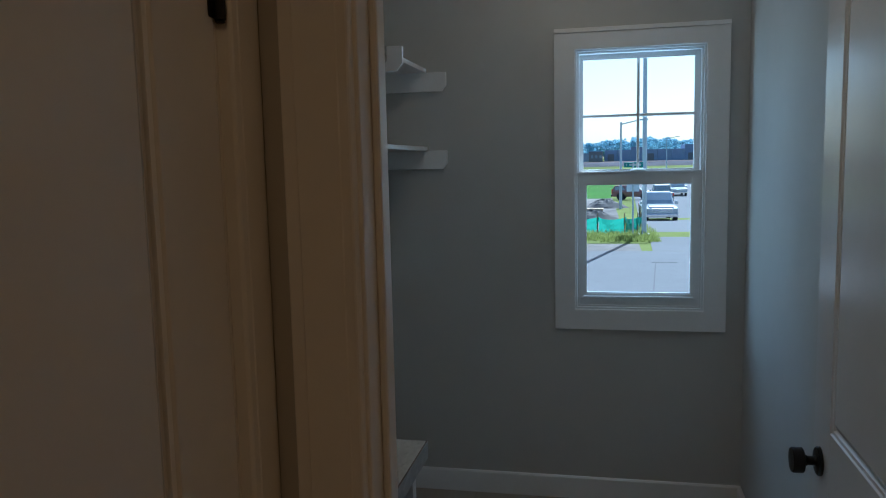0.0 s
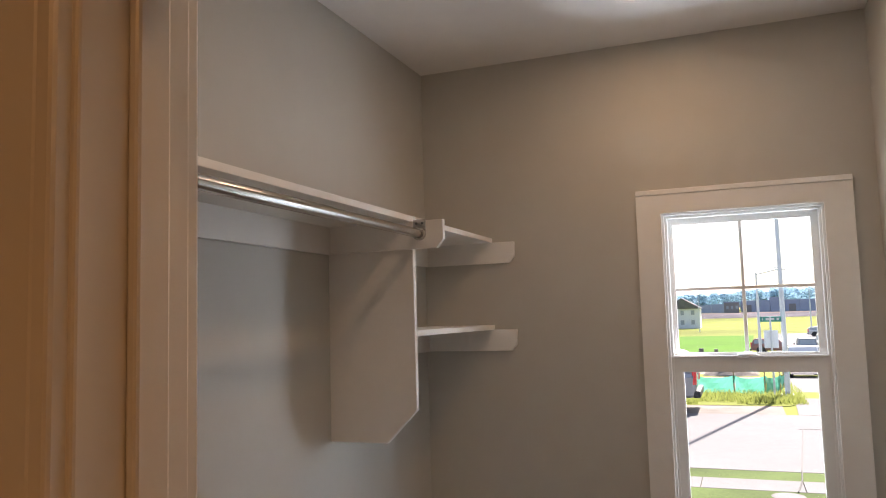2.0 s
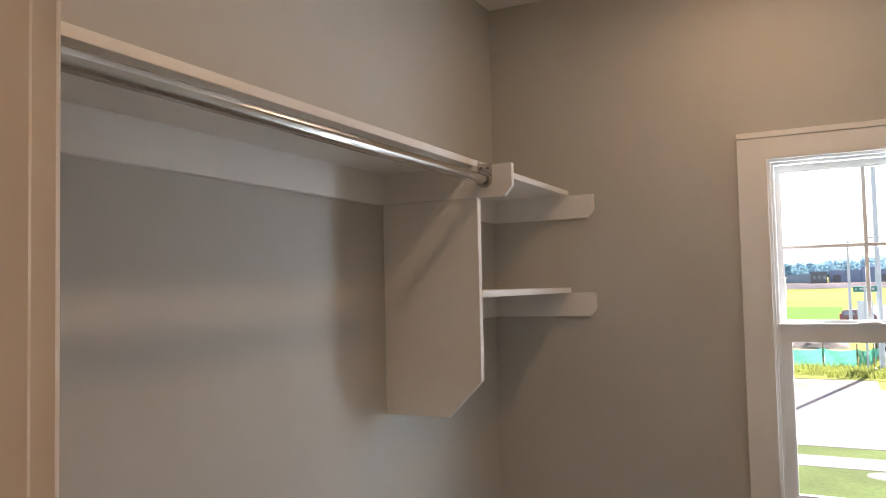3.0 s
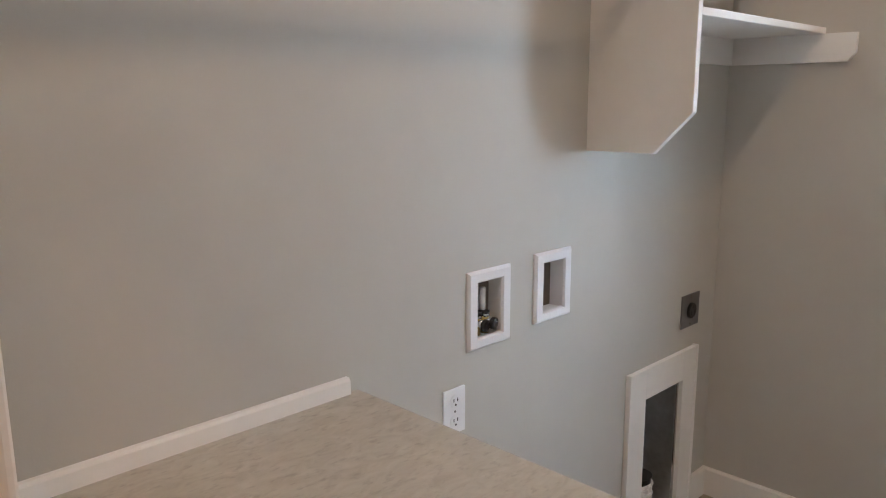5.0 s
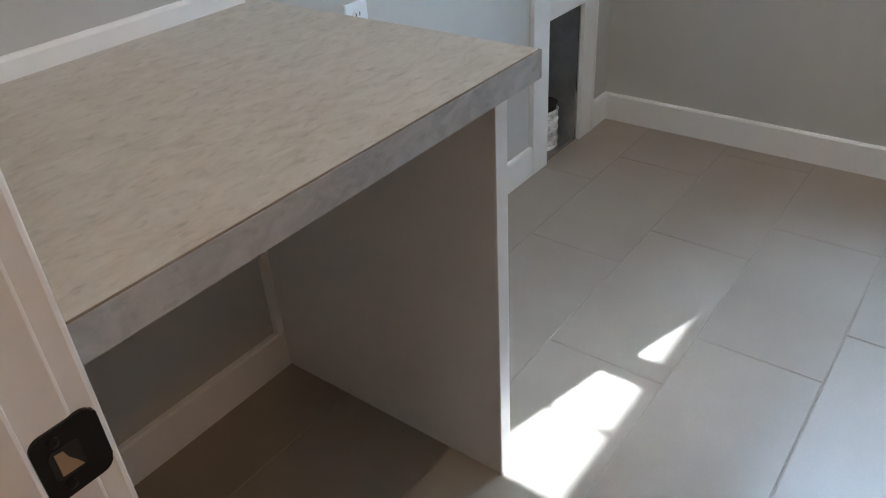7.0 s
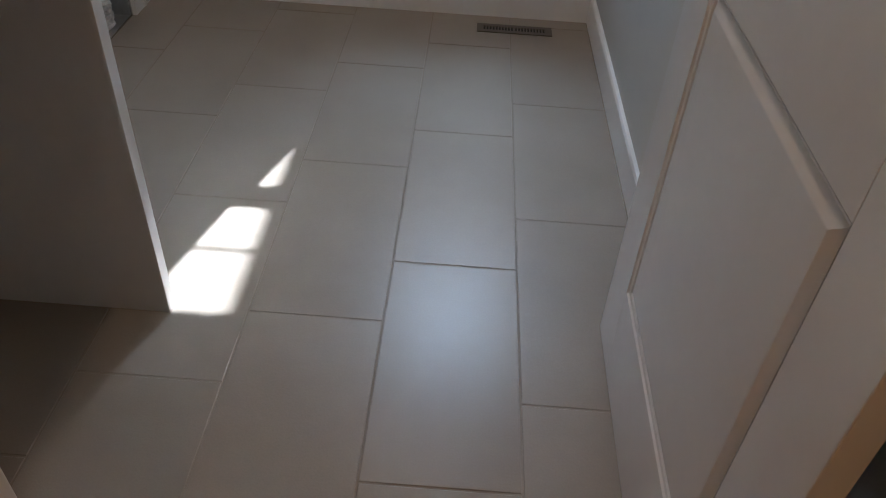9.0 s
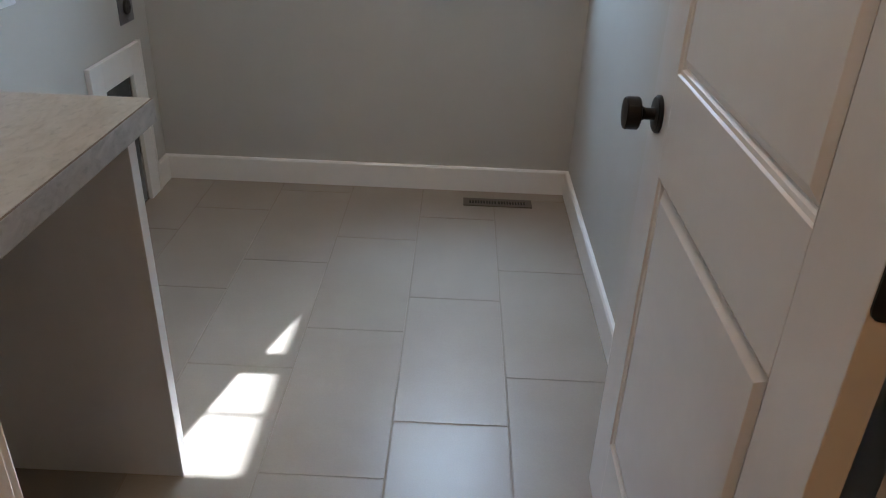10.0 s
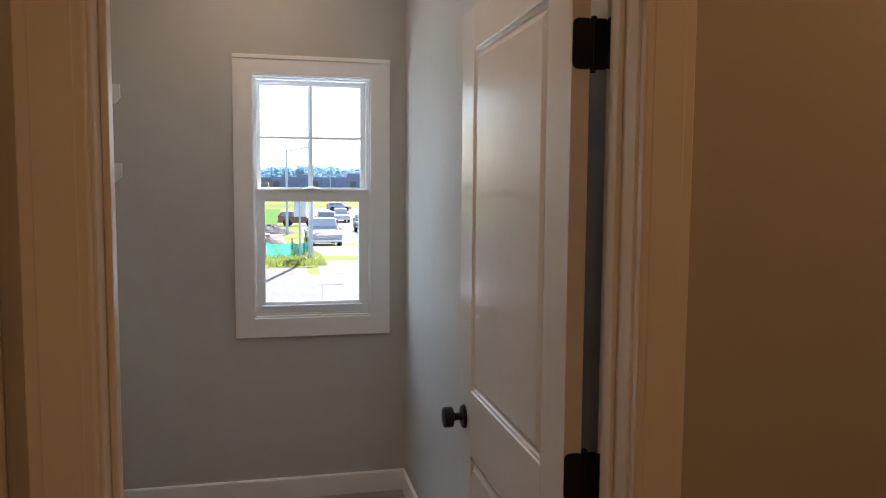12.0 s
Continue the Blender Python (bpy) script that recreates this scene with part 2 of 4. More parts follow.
def laminate_material(name, c0, c1, c2, rough):
    """Stone-look laminate: drifting veins drawn out along the length of the counter."""
    mat, n, l, bsdf = nodes_of(name)
    coord = n.new("ShaderNodeTexCoord")
    mp = n.new("ShaderNodeMapping")
    mp.inputs["Rotation"].default_value = (0, 0, radians(9))
    mp.inputs["Scale"].default_value = (17.0, 8.0, 14.0)
    l.new(coord.outputs["Object"], mp.inputs["Vector"])
    vein = n.new("ShaderNodeTexNoise")
    vein.inputs["Scale"].default_value = 2.2
    vein.inputs["Detail"].default_value = 9
    vein.inputs["Roughness"].default_value = 0.62
    vein.inputs["Distortion"].default_value = 0.9
    l.new(mp.outputs[0], vein.inputs["Vector"])
    ramp = n.new("ShaderNodeValToRGB")
    e = ramp.color_ramp.elements
    e[0].position, e[0].color = 0.26, (*c0, 1)
    e[1].position, e[1].color = 0.68, (*c2, 1)
    mid = ramp.color_ramp.elements.new(0.5)
    mid.color = (*c1, 1)
    l.new(vein.outputs["Fac"], ramp.inputs[0])
    # short fine flecks over the veins
    mp2 = n.new("ShaderNodeMapping")
    mp2.inputs["Rotation"].default_value = (0, 0, radians(14))
    mp2.inputs["Scale"].default_value = (62.0, 27.0, 50.0)
    l.new(coord.outputs["Object"], mp2.inputs["Vector"])
    fleck = n.new("ShaderNodeTexNoise")
    fleck.inputs["Scale"].default_value = 1.6
    fleck.inputs["Detail"].default_value = 3
    l.new(mp2.outputs[0], fleck.inputs["Vector"])
    fm = n.new("ShaderNodeMapRange")
    fm.inputs["From Min"].default_value, fm.inputs["From Max"].default_value = 0.56, 0.74
    fm.inputs["To Min"].default_value, fm.inputs["To Max"].default_value = 1.01, 0.80
    l.new(fleck.outputs["Fac"], fm.inputs["Value"])
    fs = n.new("ShaderNodeVectorMath")
    fs.operation = "SCALE"
    l.new(ramp.outputs[0], fs.inputs[0])
    l.new(fm.outputs[0], fs.inputs["Scale"])
    l.new(fs.outputs[0], bsdf.inputs["Base Color"])
    bsdf.inputs["Roughness"].default_value = rough
    b = n.new("ShaderNodeBump")
    b.inputs["Strength"].default_value, b.inputs["Distance"].default_value = 0.10, 0.002
    l.new(vein.outputs["Fac"], b.inputs["Height"])
    l.new(b.outputs[0], bsdf.inputs["Normal"])
    return mat


# edge copy of the counter laminate, its colour cooled to carry window light
LAMEDGE_COOL = laminate_material("laminate_edge_cool_lit", (0.33, 0.33, 0.33), (0.43, 0.43, 0.425), (0.50, 0.50, 0.49), 0.42)
SEAM = surface("glue_line", (0.17, 0.13, 0.1), 0.7, vary=0.2)
LAMINATE = laminate_material("stone_laminate", (0.415, 0.388, 0.335), (0.495, 0.470, 0.415), (0.545, 0.522, 0.468), 0.42)


def glass_material():
    mat, n, l, bsdf = nodes_of("window_glass")
    bsdf.inputs["Base Color"].default_value = (0.97, 0.99, 0.985, 1)
    bsdf.inputs["Roughness"].default_value = 0.0
    bsdf.inputs["IOR"].default_value = 1.05
    bsdf.inputs["Transmission Weight"].default_value = 1.0
    return mat


GLASS = glass_material()


def lens_material():
    mat, n, l, bsdf = nodes_of("lit_lens")
    bsdf.inputs["Base Color"].default_value = (0.8, 0.78, 0.72, 1)
    bsdf.inputs["Emission Color"].default_value = (1.0, 0.62, 0.32, 1)
    bsdf.inputs["Emission Strength"].default_value = 3.0
    return mat


LENS = lens_material()


# ---- building blocks ----
def place_of(ob):
    p = Vector((0, 0, 0))
    while ob is not None:
        p = p + ob.location
        ob = ob.parent
    return p


def part(name, bm, material, parent=None, label="", smooth=False):
    """Links a bmesh as one mesh object under a thing or a part."""
    base = place_of(parent) if parent else Vector((0, 0, 0))
    for v in bm.verts:
        v.co = v.co - base
    bmesh.ops.recalc_face_normals(bm, faces=bm.faces)
    me = bpy.data.meshes.new(name)
    bm.to_mesh(me)
    bm.free()
    me.materials.append(material)
    if smooth:
        me.polygons.foreach_set("use_smooth", [True] * len(me.polygons))
    ob = new(name, me)
    if parent:
        ob.parent = parent
    if label:
        tagged(ob, label)
    return ob


def thing(name, at, label, category, group="", kind=""):
    """An Empty at the base of a thing."""
    ob = new(name)
    ob.empty_display_size = 0.05
    ob.location = Vector(at)
    return tagged(ob, label, category, group, kind)


def box(x0, x1, y0, y1, z0, z1, bevel=0.0, bm=None):
    bm = bm or bmesh.new()
    vs = [bm.verts.new((x, y, z)) for x in (x0, x1) for y in (y0, y1) for z in (z0, z1)]
    fs = [(0, 1, 3, 2), (4, 6, 7, 5), (0, 4, 5, 1), (2, 3, 7, 6), (0, 2, 6, 4), (1, 5, 7, 3)]
    faces = [bm.faces.new([vs[i] for i in f]) for f in fs]
    if bevel:
        edges = {e for f in faces for e in f.edges}
        bmesh.ops.bevel(bm, geom=list(edges), offset=bevel, segments=2, profile=0.5, affect="EDGES")
    return bm


def prism(points, axis, a0, a1, bevel=0.0, bm=None):
    """A polygon in the plane across an axis, drawn out from a0 to a1. Points: (y, z), (x, z) or (x, y)."""
    bm = bm or bmesh.new()

    def at(p, a):
        return {"x": (a, p[0], p[1]), "y": (p[0], a, p[1]), "z": (p[0], p[1], a)}[axis]
    lo = [bm.verts.new(at(p, a0)) for p in points]
    hi = [bm.verts.new(at(p, a1)) for p in points]
    faces = [bm.faces.new(lo), bm.faces.new(hi)]
    k = len(points)
    for i in range(k):
        faces.append(bm.faces.new((lo[i], lo[(i + 1) % k], hi[(i + 1) % k], hi[i])))
    bmesh.ops.recalc_face_normals(bm, faces=faces)
    if bevel:
        bmesh.ops.bevel(bm, geom=list({e for f in faces for e in f.edges}), offset=bevel, segments=2, profile=0.5, affect="EDGES")
    return bm


def tube(p, q, r, sides=24, r2=None, bm=None, caps=True):
    """A round bar from p to q."""
    bm = bm or bmesh.new()
    p, q = Vector(p), Vector(q)
    turn = (q - p).to_track_quat("Z", "Y").to_matrix()
    rings = []
    for c, rad in ((p, r), (q, r if r2 is None else r2)):
        rings.append([bm.verts.new(c + turn @ Vector((rad * math.cos(a), rad * math.sin(a), 0)))
                      for a in (2 * math.pi * i / sides for i in range(sides))])
    for i in range(sides):
        bm.faces.new((rings[0][i], rings[0][(i + 1) % sides], rings[1][(i + 1) % sides], rings[1][i]))
    if caps:
        bm.faces.new(rings[0])
        bm.faces.new(rings[1])
    return bm


def lathe(profile, origin, axis, sides=28, bm=None):
    """Spins (radius, distance along axis) round an axis."""
    bm = bm or bmesh.new()
    turn = Vector(axis).to_track_quat("Z", "Y").to_matrix()
    rings = []
    for r, h in profile:
        rings.append([bm.verts.new(Vector(origin) + turn @ Vector((r * math.cos(a), r * math.sin(a), h)))
                      for a in (2 * math.pi * i / sides for i in range(sides))])
    for a, b in zip(rings, rings[1:]):
        for i in range(sides):
            bm.faces.new((a[i], a[(i + 1) % sides], b[(i + 1) % sides], b[i]))
    bm.faces.new(rings[0])
    bm.faces.new(rings[-1])
    return bm


def panel_with_holes(axis, d0, d1, u0, u1, z0, z1, holes):
    """A wall across axis 'x' or 'y' between d0 and d1, with rectangular openings (u0, u1, z0, z1) right through it."""
    bm = bmesh.new()
    us = sorted({u0, u1, *[min(max(h[i], u0), u1) for h in holes for i in (0, 1)]})
    zs = sorted({z0, z1, *[min(max(h[i], z0), z1) for h in holes for i in (2, 3)]})
    cache = {}

    def v(u, z, d):
        key = (round(u, 5), round(z, 5), round(d, 5))
        if key not in cache:
            cache[key] = bm.verts.new((d, u, z) if axis == "x" else (u, d, z))
        return cache[key]

    def solid(i, j):
        if not (0 <= i < len(us) - 1 and 0 <= j < len(zs) - 1):
            return False
        cu, cz = (us[i] + us[i + 1]) / 2, (zs[j] + zs[j + 1]) / 2
        return not any(h[0] < cu < h[1] and h[2] < cz < h[3] for h in holes)
    for i in range(len(us) - 1):
        for j in range(len(zs) - 1):
            if not solid(i, j):
                continue
            a, b, c, d = us[i], us[i + 1], zs[j], zs[j + 1]
            for depth in (d0, d1):
                bm.faces.new((v(a, c, depth), v(b, c, depth), v(b, d, depth), v(a, d, depth)))
            for di, dj, p, q in ((-1, 0, (a, c), (a, d)), (1, 0, (b, c), (b, d)), (0, -1, (a, c), (b, c)), (0, 1, (a, d), (b, d))):
                if not solid(i + di, j + dj):
                    bm.faces.new((v(*p, d0), v(*q, d0), v(*q, d1), v(*p, d1)))
    return bm


# ---- the plan ----
W, L, H = 1.721, 2.600, 2.768          # right wall, window wall, ceiling
DI, DO = 0.112, -0.007                # faces of the door wall: laundry side, hall side
JL, JR, JT = 0.817, 1.645, 2.045      # door opening between the jambs, and its head
HX = 0.672                            # hall's side wall
HB, HR = -3.1, 3.1                    # ends of the hall
WASH_1 = (1.324, 1.428, 0.890, 1.042)
WASH_2 = (1.577, 1.681, 0.904, 1.050)
NICHE = (2.124, 2.362, 0.0, 0.508)
WIN = (0.963, 1.566, 0.890, 2.102)

tagged(part("wall_west", panel_with_holes("x", -0.14, 0.0, DI, L, 0, H, [WASH_1, WASH_2, NICHE]), WALL),
       "greige painted drywall wall behind the shelves and counter", "wall", kind="structure")
tagged(part("wall_north", panel_with_holes("y", L, L + 0.10, -0.14, W + 0.14, 0, H, [WIN]), WALL),
       "greige painted drywall wall around the window", "wall", kind="structure")
tagged(part("wall_east", box(W, W + 0.14, DI, L, 0, H), WALL),
       "greige painted drywall side wall behind the open door", "wall", kind="structure")
tagged(part("wall_south", panel_with_holes("y", DO, DI, -0.14, HR, 0, H, [(JL - 0.02, JR + 0.02, -1, JT + 0.02)]), WALL),
       "greige painted drywall wall with the laundry doorway", "wall", kind="structure")
tagged(part("ceiling", box(-0.14, HR + 0.14, HB - 0.14, L + 0.10, H, H + 0.2), CEIL),
       "white textured drywall ceiling", "ceiling", kind="structure")
tagged(part("floor", box(-0.14, W + 0.14, DO, L + 0.10, -0.2, -0.0017), GROUT),
       "tiled laundry floor with brown-grey grout", "floor", kind="structure")
D2 = (-0.835, -0.089, 2.045)           # hall door: far edge, hinge edge, head
tagged(part("hall_wall_west", panel_with_holes("x", HX - 0.12, HX, HB, DO, 0, H, [(D2[0] - 0.02, D2[1] + 0.02, -1, D2[2] + 0.02)]), WALL),
       "greige painted hall wall with a closed door", "wall", kind="structure")
tagged(part("hall_wall_south", box(HX - 0.12, HR + 0.14, HB - 0.14, HB, 0, H), WALL),
       "greige painted hall end wall", "wall", kind="structure")
tagged(part("hall_wall_east", box(HR, HR + 0.14, HB, DO, 0, H), WALL),
       "greige painted hall wall", "wall", kind="structure")
tagged(part("hall_floor", box(HX - 0.12, HR + 0.14, HB - 0.14, DO, -0.2, 0.0), OAK),
       "brown plank hall floor", "floor", kind="structure")


def baseboard(name, bm, label="white painted flat baseboard along the tile floor"):
    return tagged(part(name, bm, TRIM), label, "baseboard", kind="structure")


BH, BT = 0.106, 0.016


def base_profile(flip=1):
    return [(0, 0), (flip * BT, 0), (flip * BT, BH - 0.006), (flip * (BT - 0.005), BH), (0, BH)]


baseboard("baseboard_north", prism([(L - p[0], p[1]) for p in base_profile()], "x", 0.0, W))
baseboard("baseboard_east", prism([(W - p[0], p[1]) for p in base_profile()], "y", DI, L - BT))
baseboard("baseboard_west", prism(base_profile(), "y", 0.897, 2.026))
baseboard("baseboard_west", prism(base_profile(), "y", 2.458, L - BT))
baseboard("baseboard_west", prism(base_profile(), "y", DI + BT, 0.865))
baseboard("baseboard_south", prism([(DI + p[0], p[1]) for p in base_profile()], "x", 0.0, JL - 0.100))


def rounded_plate(u0, u1, z0, z1, r, d0, d1, axis="x"):
    """A thin plate with rounded corners across an axis."""
    pts = []
    for cu, cz, a0 in ((u1 - r, z1 - r, 0), (u0 + r, z1 - r, 90), (u0 + r, z0 + r, 180), (u1 - r, z0 + r, 270)):
        pts += [(cu + r * math.cos(radians(a0 + k * 18)), cz + r * math.sin(radians(a0 + k * 18))) for k in range(6)]
    return prism(pts, axis, d0, d1)


# ---- doorway: jambs, stops and casings ----
def casing_profile(w, t):
    """Flat casing, eased towards the opening, with a slightly lower outer band, (across, out)."""
    return [(0, 0), (w, 0), (w, t - 0.003), (w - 0.002, t - 0.0016), (w - 0.018, t - 0.0014), (w - 0.0195, t), (0.0165, t), (0.0145, t - 0.0012), (0.004, t - 0.0016), (0.0015, t - 0.003), (0, t - 0.006)]


def doorway(name, label):
    root = thing(name, ((JL + JR) / 2, (DI + DO) / 2, 0), label, "door frame", kind="structure")
    part("jamb", box(JL - 0.018, JL, DO, DI, 0, JT + 0.018, 0.003), TRIM, root)
    part("jamb", box(JR, JR + 0.018, DO, DI, 0, JT + 0.018, 0.003), TRIM, root)
    part("head_jamb", box(JL, JR, DO, DI, JT, JT + 0.018, 0.0015), TRIM, root)
    part("door_stop", box(JL, JL + 0.011, 0.040, 0.077, 0, JT, 0.0035), TRIM, root)
    part("door_stop", box(JR - 0.011, JR, 0.040, 0.077, 0, JT, 0.0035), TRIM, root)
    part("head_stop", box(JL + 0.011, JR - 0.011, 0.040, 0.077, JT - 0.011, JT, 0.002), TRIM, root)
    cw, ct = 0.090, 0.018
    for y, s in ((DO, -1), (DI, 1)):
        outline = casing_profile(cw, ct) if s < 0 else [(0, 0), (cw, 0), (cw, 0.018), (cw - 0.002, 0.020), (0.007, 0.0212), (0.0035, 0.0205), (0.0012, 0.0186), (0, 0.0155)]
        left = [(JL - 0.006 - u, y + s * o) for u, o in outline]
        right = [(JR + 0.006 + u, y + s * o) for u, o in casing_profile(cw, ct)]
        part("casing", prism(left, "z", 0, JT + 0.006), TRIM, root)
        if s < 0:
            part("casing", prism(right, "z", 0, JT + 0.006), TRIM, root)
        x1 = JR + 0.006 + cw if s < 0 else W - 0.002
        part("head_casing", box(JL - 0.006 - cw, x1, min(y, y + s * (ct + 0.003)), max(y, y + s * (ct + 0.003)), JT + 0.006, JT + 0.100, 0.002), TRIM, root)
    # strike plate let into the latch-side jamb, its lip bent over the casing
    sz, sy = 0.890, 0.100
    plate = part("strike_plate", rounded_plate(sy - 0.021, sy + 0.024, sz - 0.028, sz + 0.028, 0.009, JL - 0.001, JL + 0.0022), BLACK, root, "black iron strike plate")
    part("lip", box(JL - 0.012, JL + 0.0012, sy + 0.022, sy + 0.0255, sz - 0.020, sz + 0.020, 0.001), BLACK, plate)
    for dz in (-0.019, 0.019):
        part("screw", lathe([(0.004, 0), (0.004, 0.0012), (0.002, 0.002)], (JL + 0.0022, sy - 0.006, sz + dz), (1, 0, 0), 12), BLACK, plate)
    part("latch_hole", rounded_plate(sy - 0.013, sy + 0.008, sz - 0.012, sz + 0.012, 0.004, JL + 0.0020, JL + 0.0027), DARK, plate, "dark plate drawn for the latch hole shade")
    part("latch_wood", prism([(sy - 0.009, sz - 0.009), (sy + 0.006, sz - 0.010), (sy + 0.003, sz - 0.004), (sy - 0.001, sz + 0.002), (sy - 0.003, sz + 0.009), (sy - 0.009, sz + 0.010)], "x", JL + 0.0020, JL + 0.0031), RAWWOOD, plate, "raw pale wood in the latch hole")
    return root


doorway("doorway", "white painted door frame with flat casing round the laundry doorway")


def door_leaf(root, dw, dh, th, axis_map):
    """Two-panel moulded door drawn in its own (along, out, up) axes."""
    def m(bm):
        for v in bm.verts:
            v.co = axis_map(v.co)
        return bm
    st, tr, mr0, mr1, br = 0.126, 0.110, 0.826, 1.004, 0.225
    slab = bmesh.new()
    core = 0.0145
    box(0.006, dw - 0.006, core, th - core, 0.012, dh - 0.006, bm=slab)
    part("core", m(slab), DOORP, root)
    part("stile", m(box(0, st, 0, th, 0.006, dh, 0.002)), DOORP, root)
    part("stile", m(box(dw - st, dw, 0, th, 0.006, dh, 0.002)), DOORP, root)
    for z0, z1 in ((0.006, br), (mr0, mr1), (dh - tr, dh)):
        part("rail", m(box(st, dw - st, 0, th, z0, z1, 0.0008)), DOORP, root)
    for z0, z1 in ((br, mr0), (mr1, dh - tr)):
        for face, s in ((0, 1), (th, -1)):
            # a stepped moulding down into a groove, then the bevel of the raised field
            bm = bmesh.new()
            loops = []
            for inset, depth in ((0.0, 0.0), (0.0025, 0.0035), (0.0085, 0.0048), (0.0110, 0.0088), (0.0135, 0.0104), (0.0305, 0.0012), (0.0325, 0.0008)):
                loops.append([bm.verts.new((x, face + s * depth, z)) for x, z in
                              ((st + inset, z0 + inset), (dw - st - inset, z0 + inset), (dw - st - inset, z1 - inset), (st + inset, z1 - inset))])
            for a, b in zip(loops, loops[1:]):
                for i in range(4):
                    bm.faces.new((a[i], a[(i + 1) % 4], b[(i + 1) % 4], b[i]))
            bm.faces.new(loops[-1])
            part("panel", m(bm), DOORP, root)


def hinge(root, x, y, z, hand, label="black iron butt hinge"):
    """Knuckle at (x, y); leaves as given by hand: (axis across, from, to, depth from, depth to)."""
    bm = tube((x, y, z - 0.046), (x, y, z + 0.046), 0.0068, 14)
    k = part("hinge", bm, BLACK, root, label)
    for zz in (-0.05, 0.046):
        part("finial", lathe([(0.0045, 0), (0.006, 0.002), (0.003, 0.004)], (x, y, z + zz), (0, 0, 1), 12), BLACK, k)
    for across, u0, u1, d0, d1 in hand:
        part("leaf", rounded_plate(u0, u1, z - 0.0445, z + 0.0445, min(0.012, (u1 - u0) * 0.3), d0, d1, across), BLACK, k)


def knob(root, at, out):
    """A round rose, a waisted neck and a flat round knob."""
    o = Vector(out)
    k = part("knob", lathe([(0.013, 0.007), (0.0105, 0.014), (0.0105, 0.026), (0.014, 0.032), (0.0265, 0.0355), (0.0285, 0.0375), (0.0285, 0.0575), (0.0265, 0.0605), (0.004, 0.0615)], at, o, 36), BLACK, root, "black round door knob")
    part("rose", lathe([(0.033, 0.0), (0.033, 0.005), (0.029, 0.0085), (0.012, 0.009)], at, o), BLACK, k)


DW, DH, DT = 0.806, 2.032, 0.035
FACE_X = 1.579
swing = radians(0.5)


def laundry_axes(c):
    along, out, up = c
    x, y = out, along
    return Vector((FACE_X + x * math.cos(swing) + y * math.sin(swing), 0.112 + y * math.cos(swing) - x * math.sin(swing), up))


door = thing("door_1", (1.60, 0.5, 0.0), "open white two-panel door with black knob and hinges", "door", kind="structure")
door_leaf(door, DW, DH, DT, laundry_axes)
kp = laundry_axes(Vector((DW - 0.058, 0.0, 0.916)))
knob(door, kp, (-1, 0, 0))
kp = laundry_axes(Vector((DW - 0.058, DT, 0.916)))
knob(door, kp, (1, 0, 0))
for hz in (0.22, 1.027, 1.814):
    hinge(door, 1.6215, 0.1165, hz, [("y", 1.580, 1.618, 0.1095, 0.1125), ("y", 1.6225, JR - 0.0003, 0.1085, 0.1115), ("x", 0.080, 0.1080, JR - 0.0026, JR - 0.0002)])

# ---- the closed hall door beside the laundry doorway ----
hall = thing("door_2", (HX, -0.52, 0.0), "closed white two-panel hall door with black hinges", "door", kind="structure")
hdw = D2[1] - D2[0] - 0.005
door_leaf(hall, hdw, 2.032, 0.035, lambda c: Vector((HX + 0.002 - c[1], D2[1] - 0.003 - c[0], c[2])))
for hz in (0.22, 1.027, 1.814):
    hinge(hall, HX + 0.009, D2[1] - 0.001, hz, [("x", D2[1] - 0.016, D2[1] - 0.003, HX + 0.0022, HX + 0.0040), ("x", D2[1] + 0.0002, D2[1] + 0.006, HX + 0.0002, HX + 0.0040)])
knob(hall, (HX + 0.002, D2[0] + 0.06, 0.916), (1, 0, 0))
hf = thing("hall_door_frame", (HX, -0.52, 0.0), "white painted casing round the closed hall door", "door frame", kind="structure")
part("jamb", box(HX - 0.12, HX, D2[1], D2[1] + 0.018, 0, D2[2] + 0.018, 0.001), TRIM, hf)
part("jamb", box(HX - 0.12, HX, D2[0] - 0.018, D2[0], 0, D2[2] + 0.018, 0.001), TRIM, hf)
part("head_jamb", box(HX - 0.12, HX, D2[0], D2[1], D2[2], D2[2] + 0.018, 0.001), TRIM, hf)
part("casing", prism([(HX + o, D2[1] + 0.006 + u) for u, o in casing_profile(0.074, 0.020)], "z", 0, D2[2] + 0.006), TRIM, hf)
part("casing", prism([(HX + o, D2[0] - 0.006 - u) for u, o in casing_profile(0.090, 0.018)], "z", 0, D2[2] + 0.006), TRIM, hf)
part("head_casing", box(HX, HX + 0.022, D2[0] - 0.096, D2[1] + 0.070, D2[2] + 0.006, D2[2] + 0.100, 0.002), TRIM, hf)

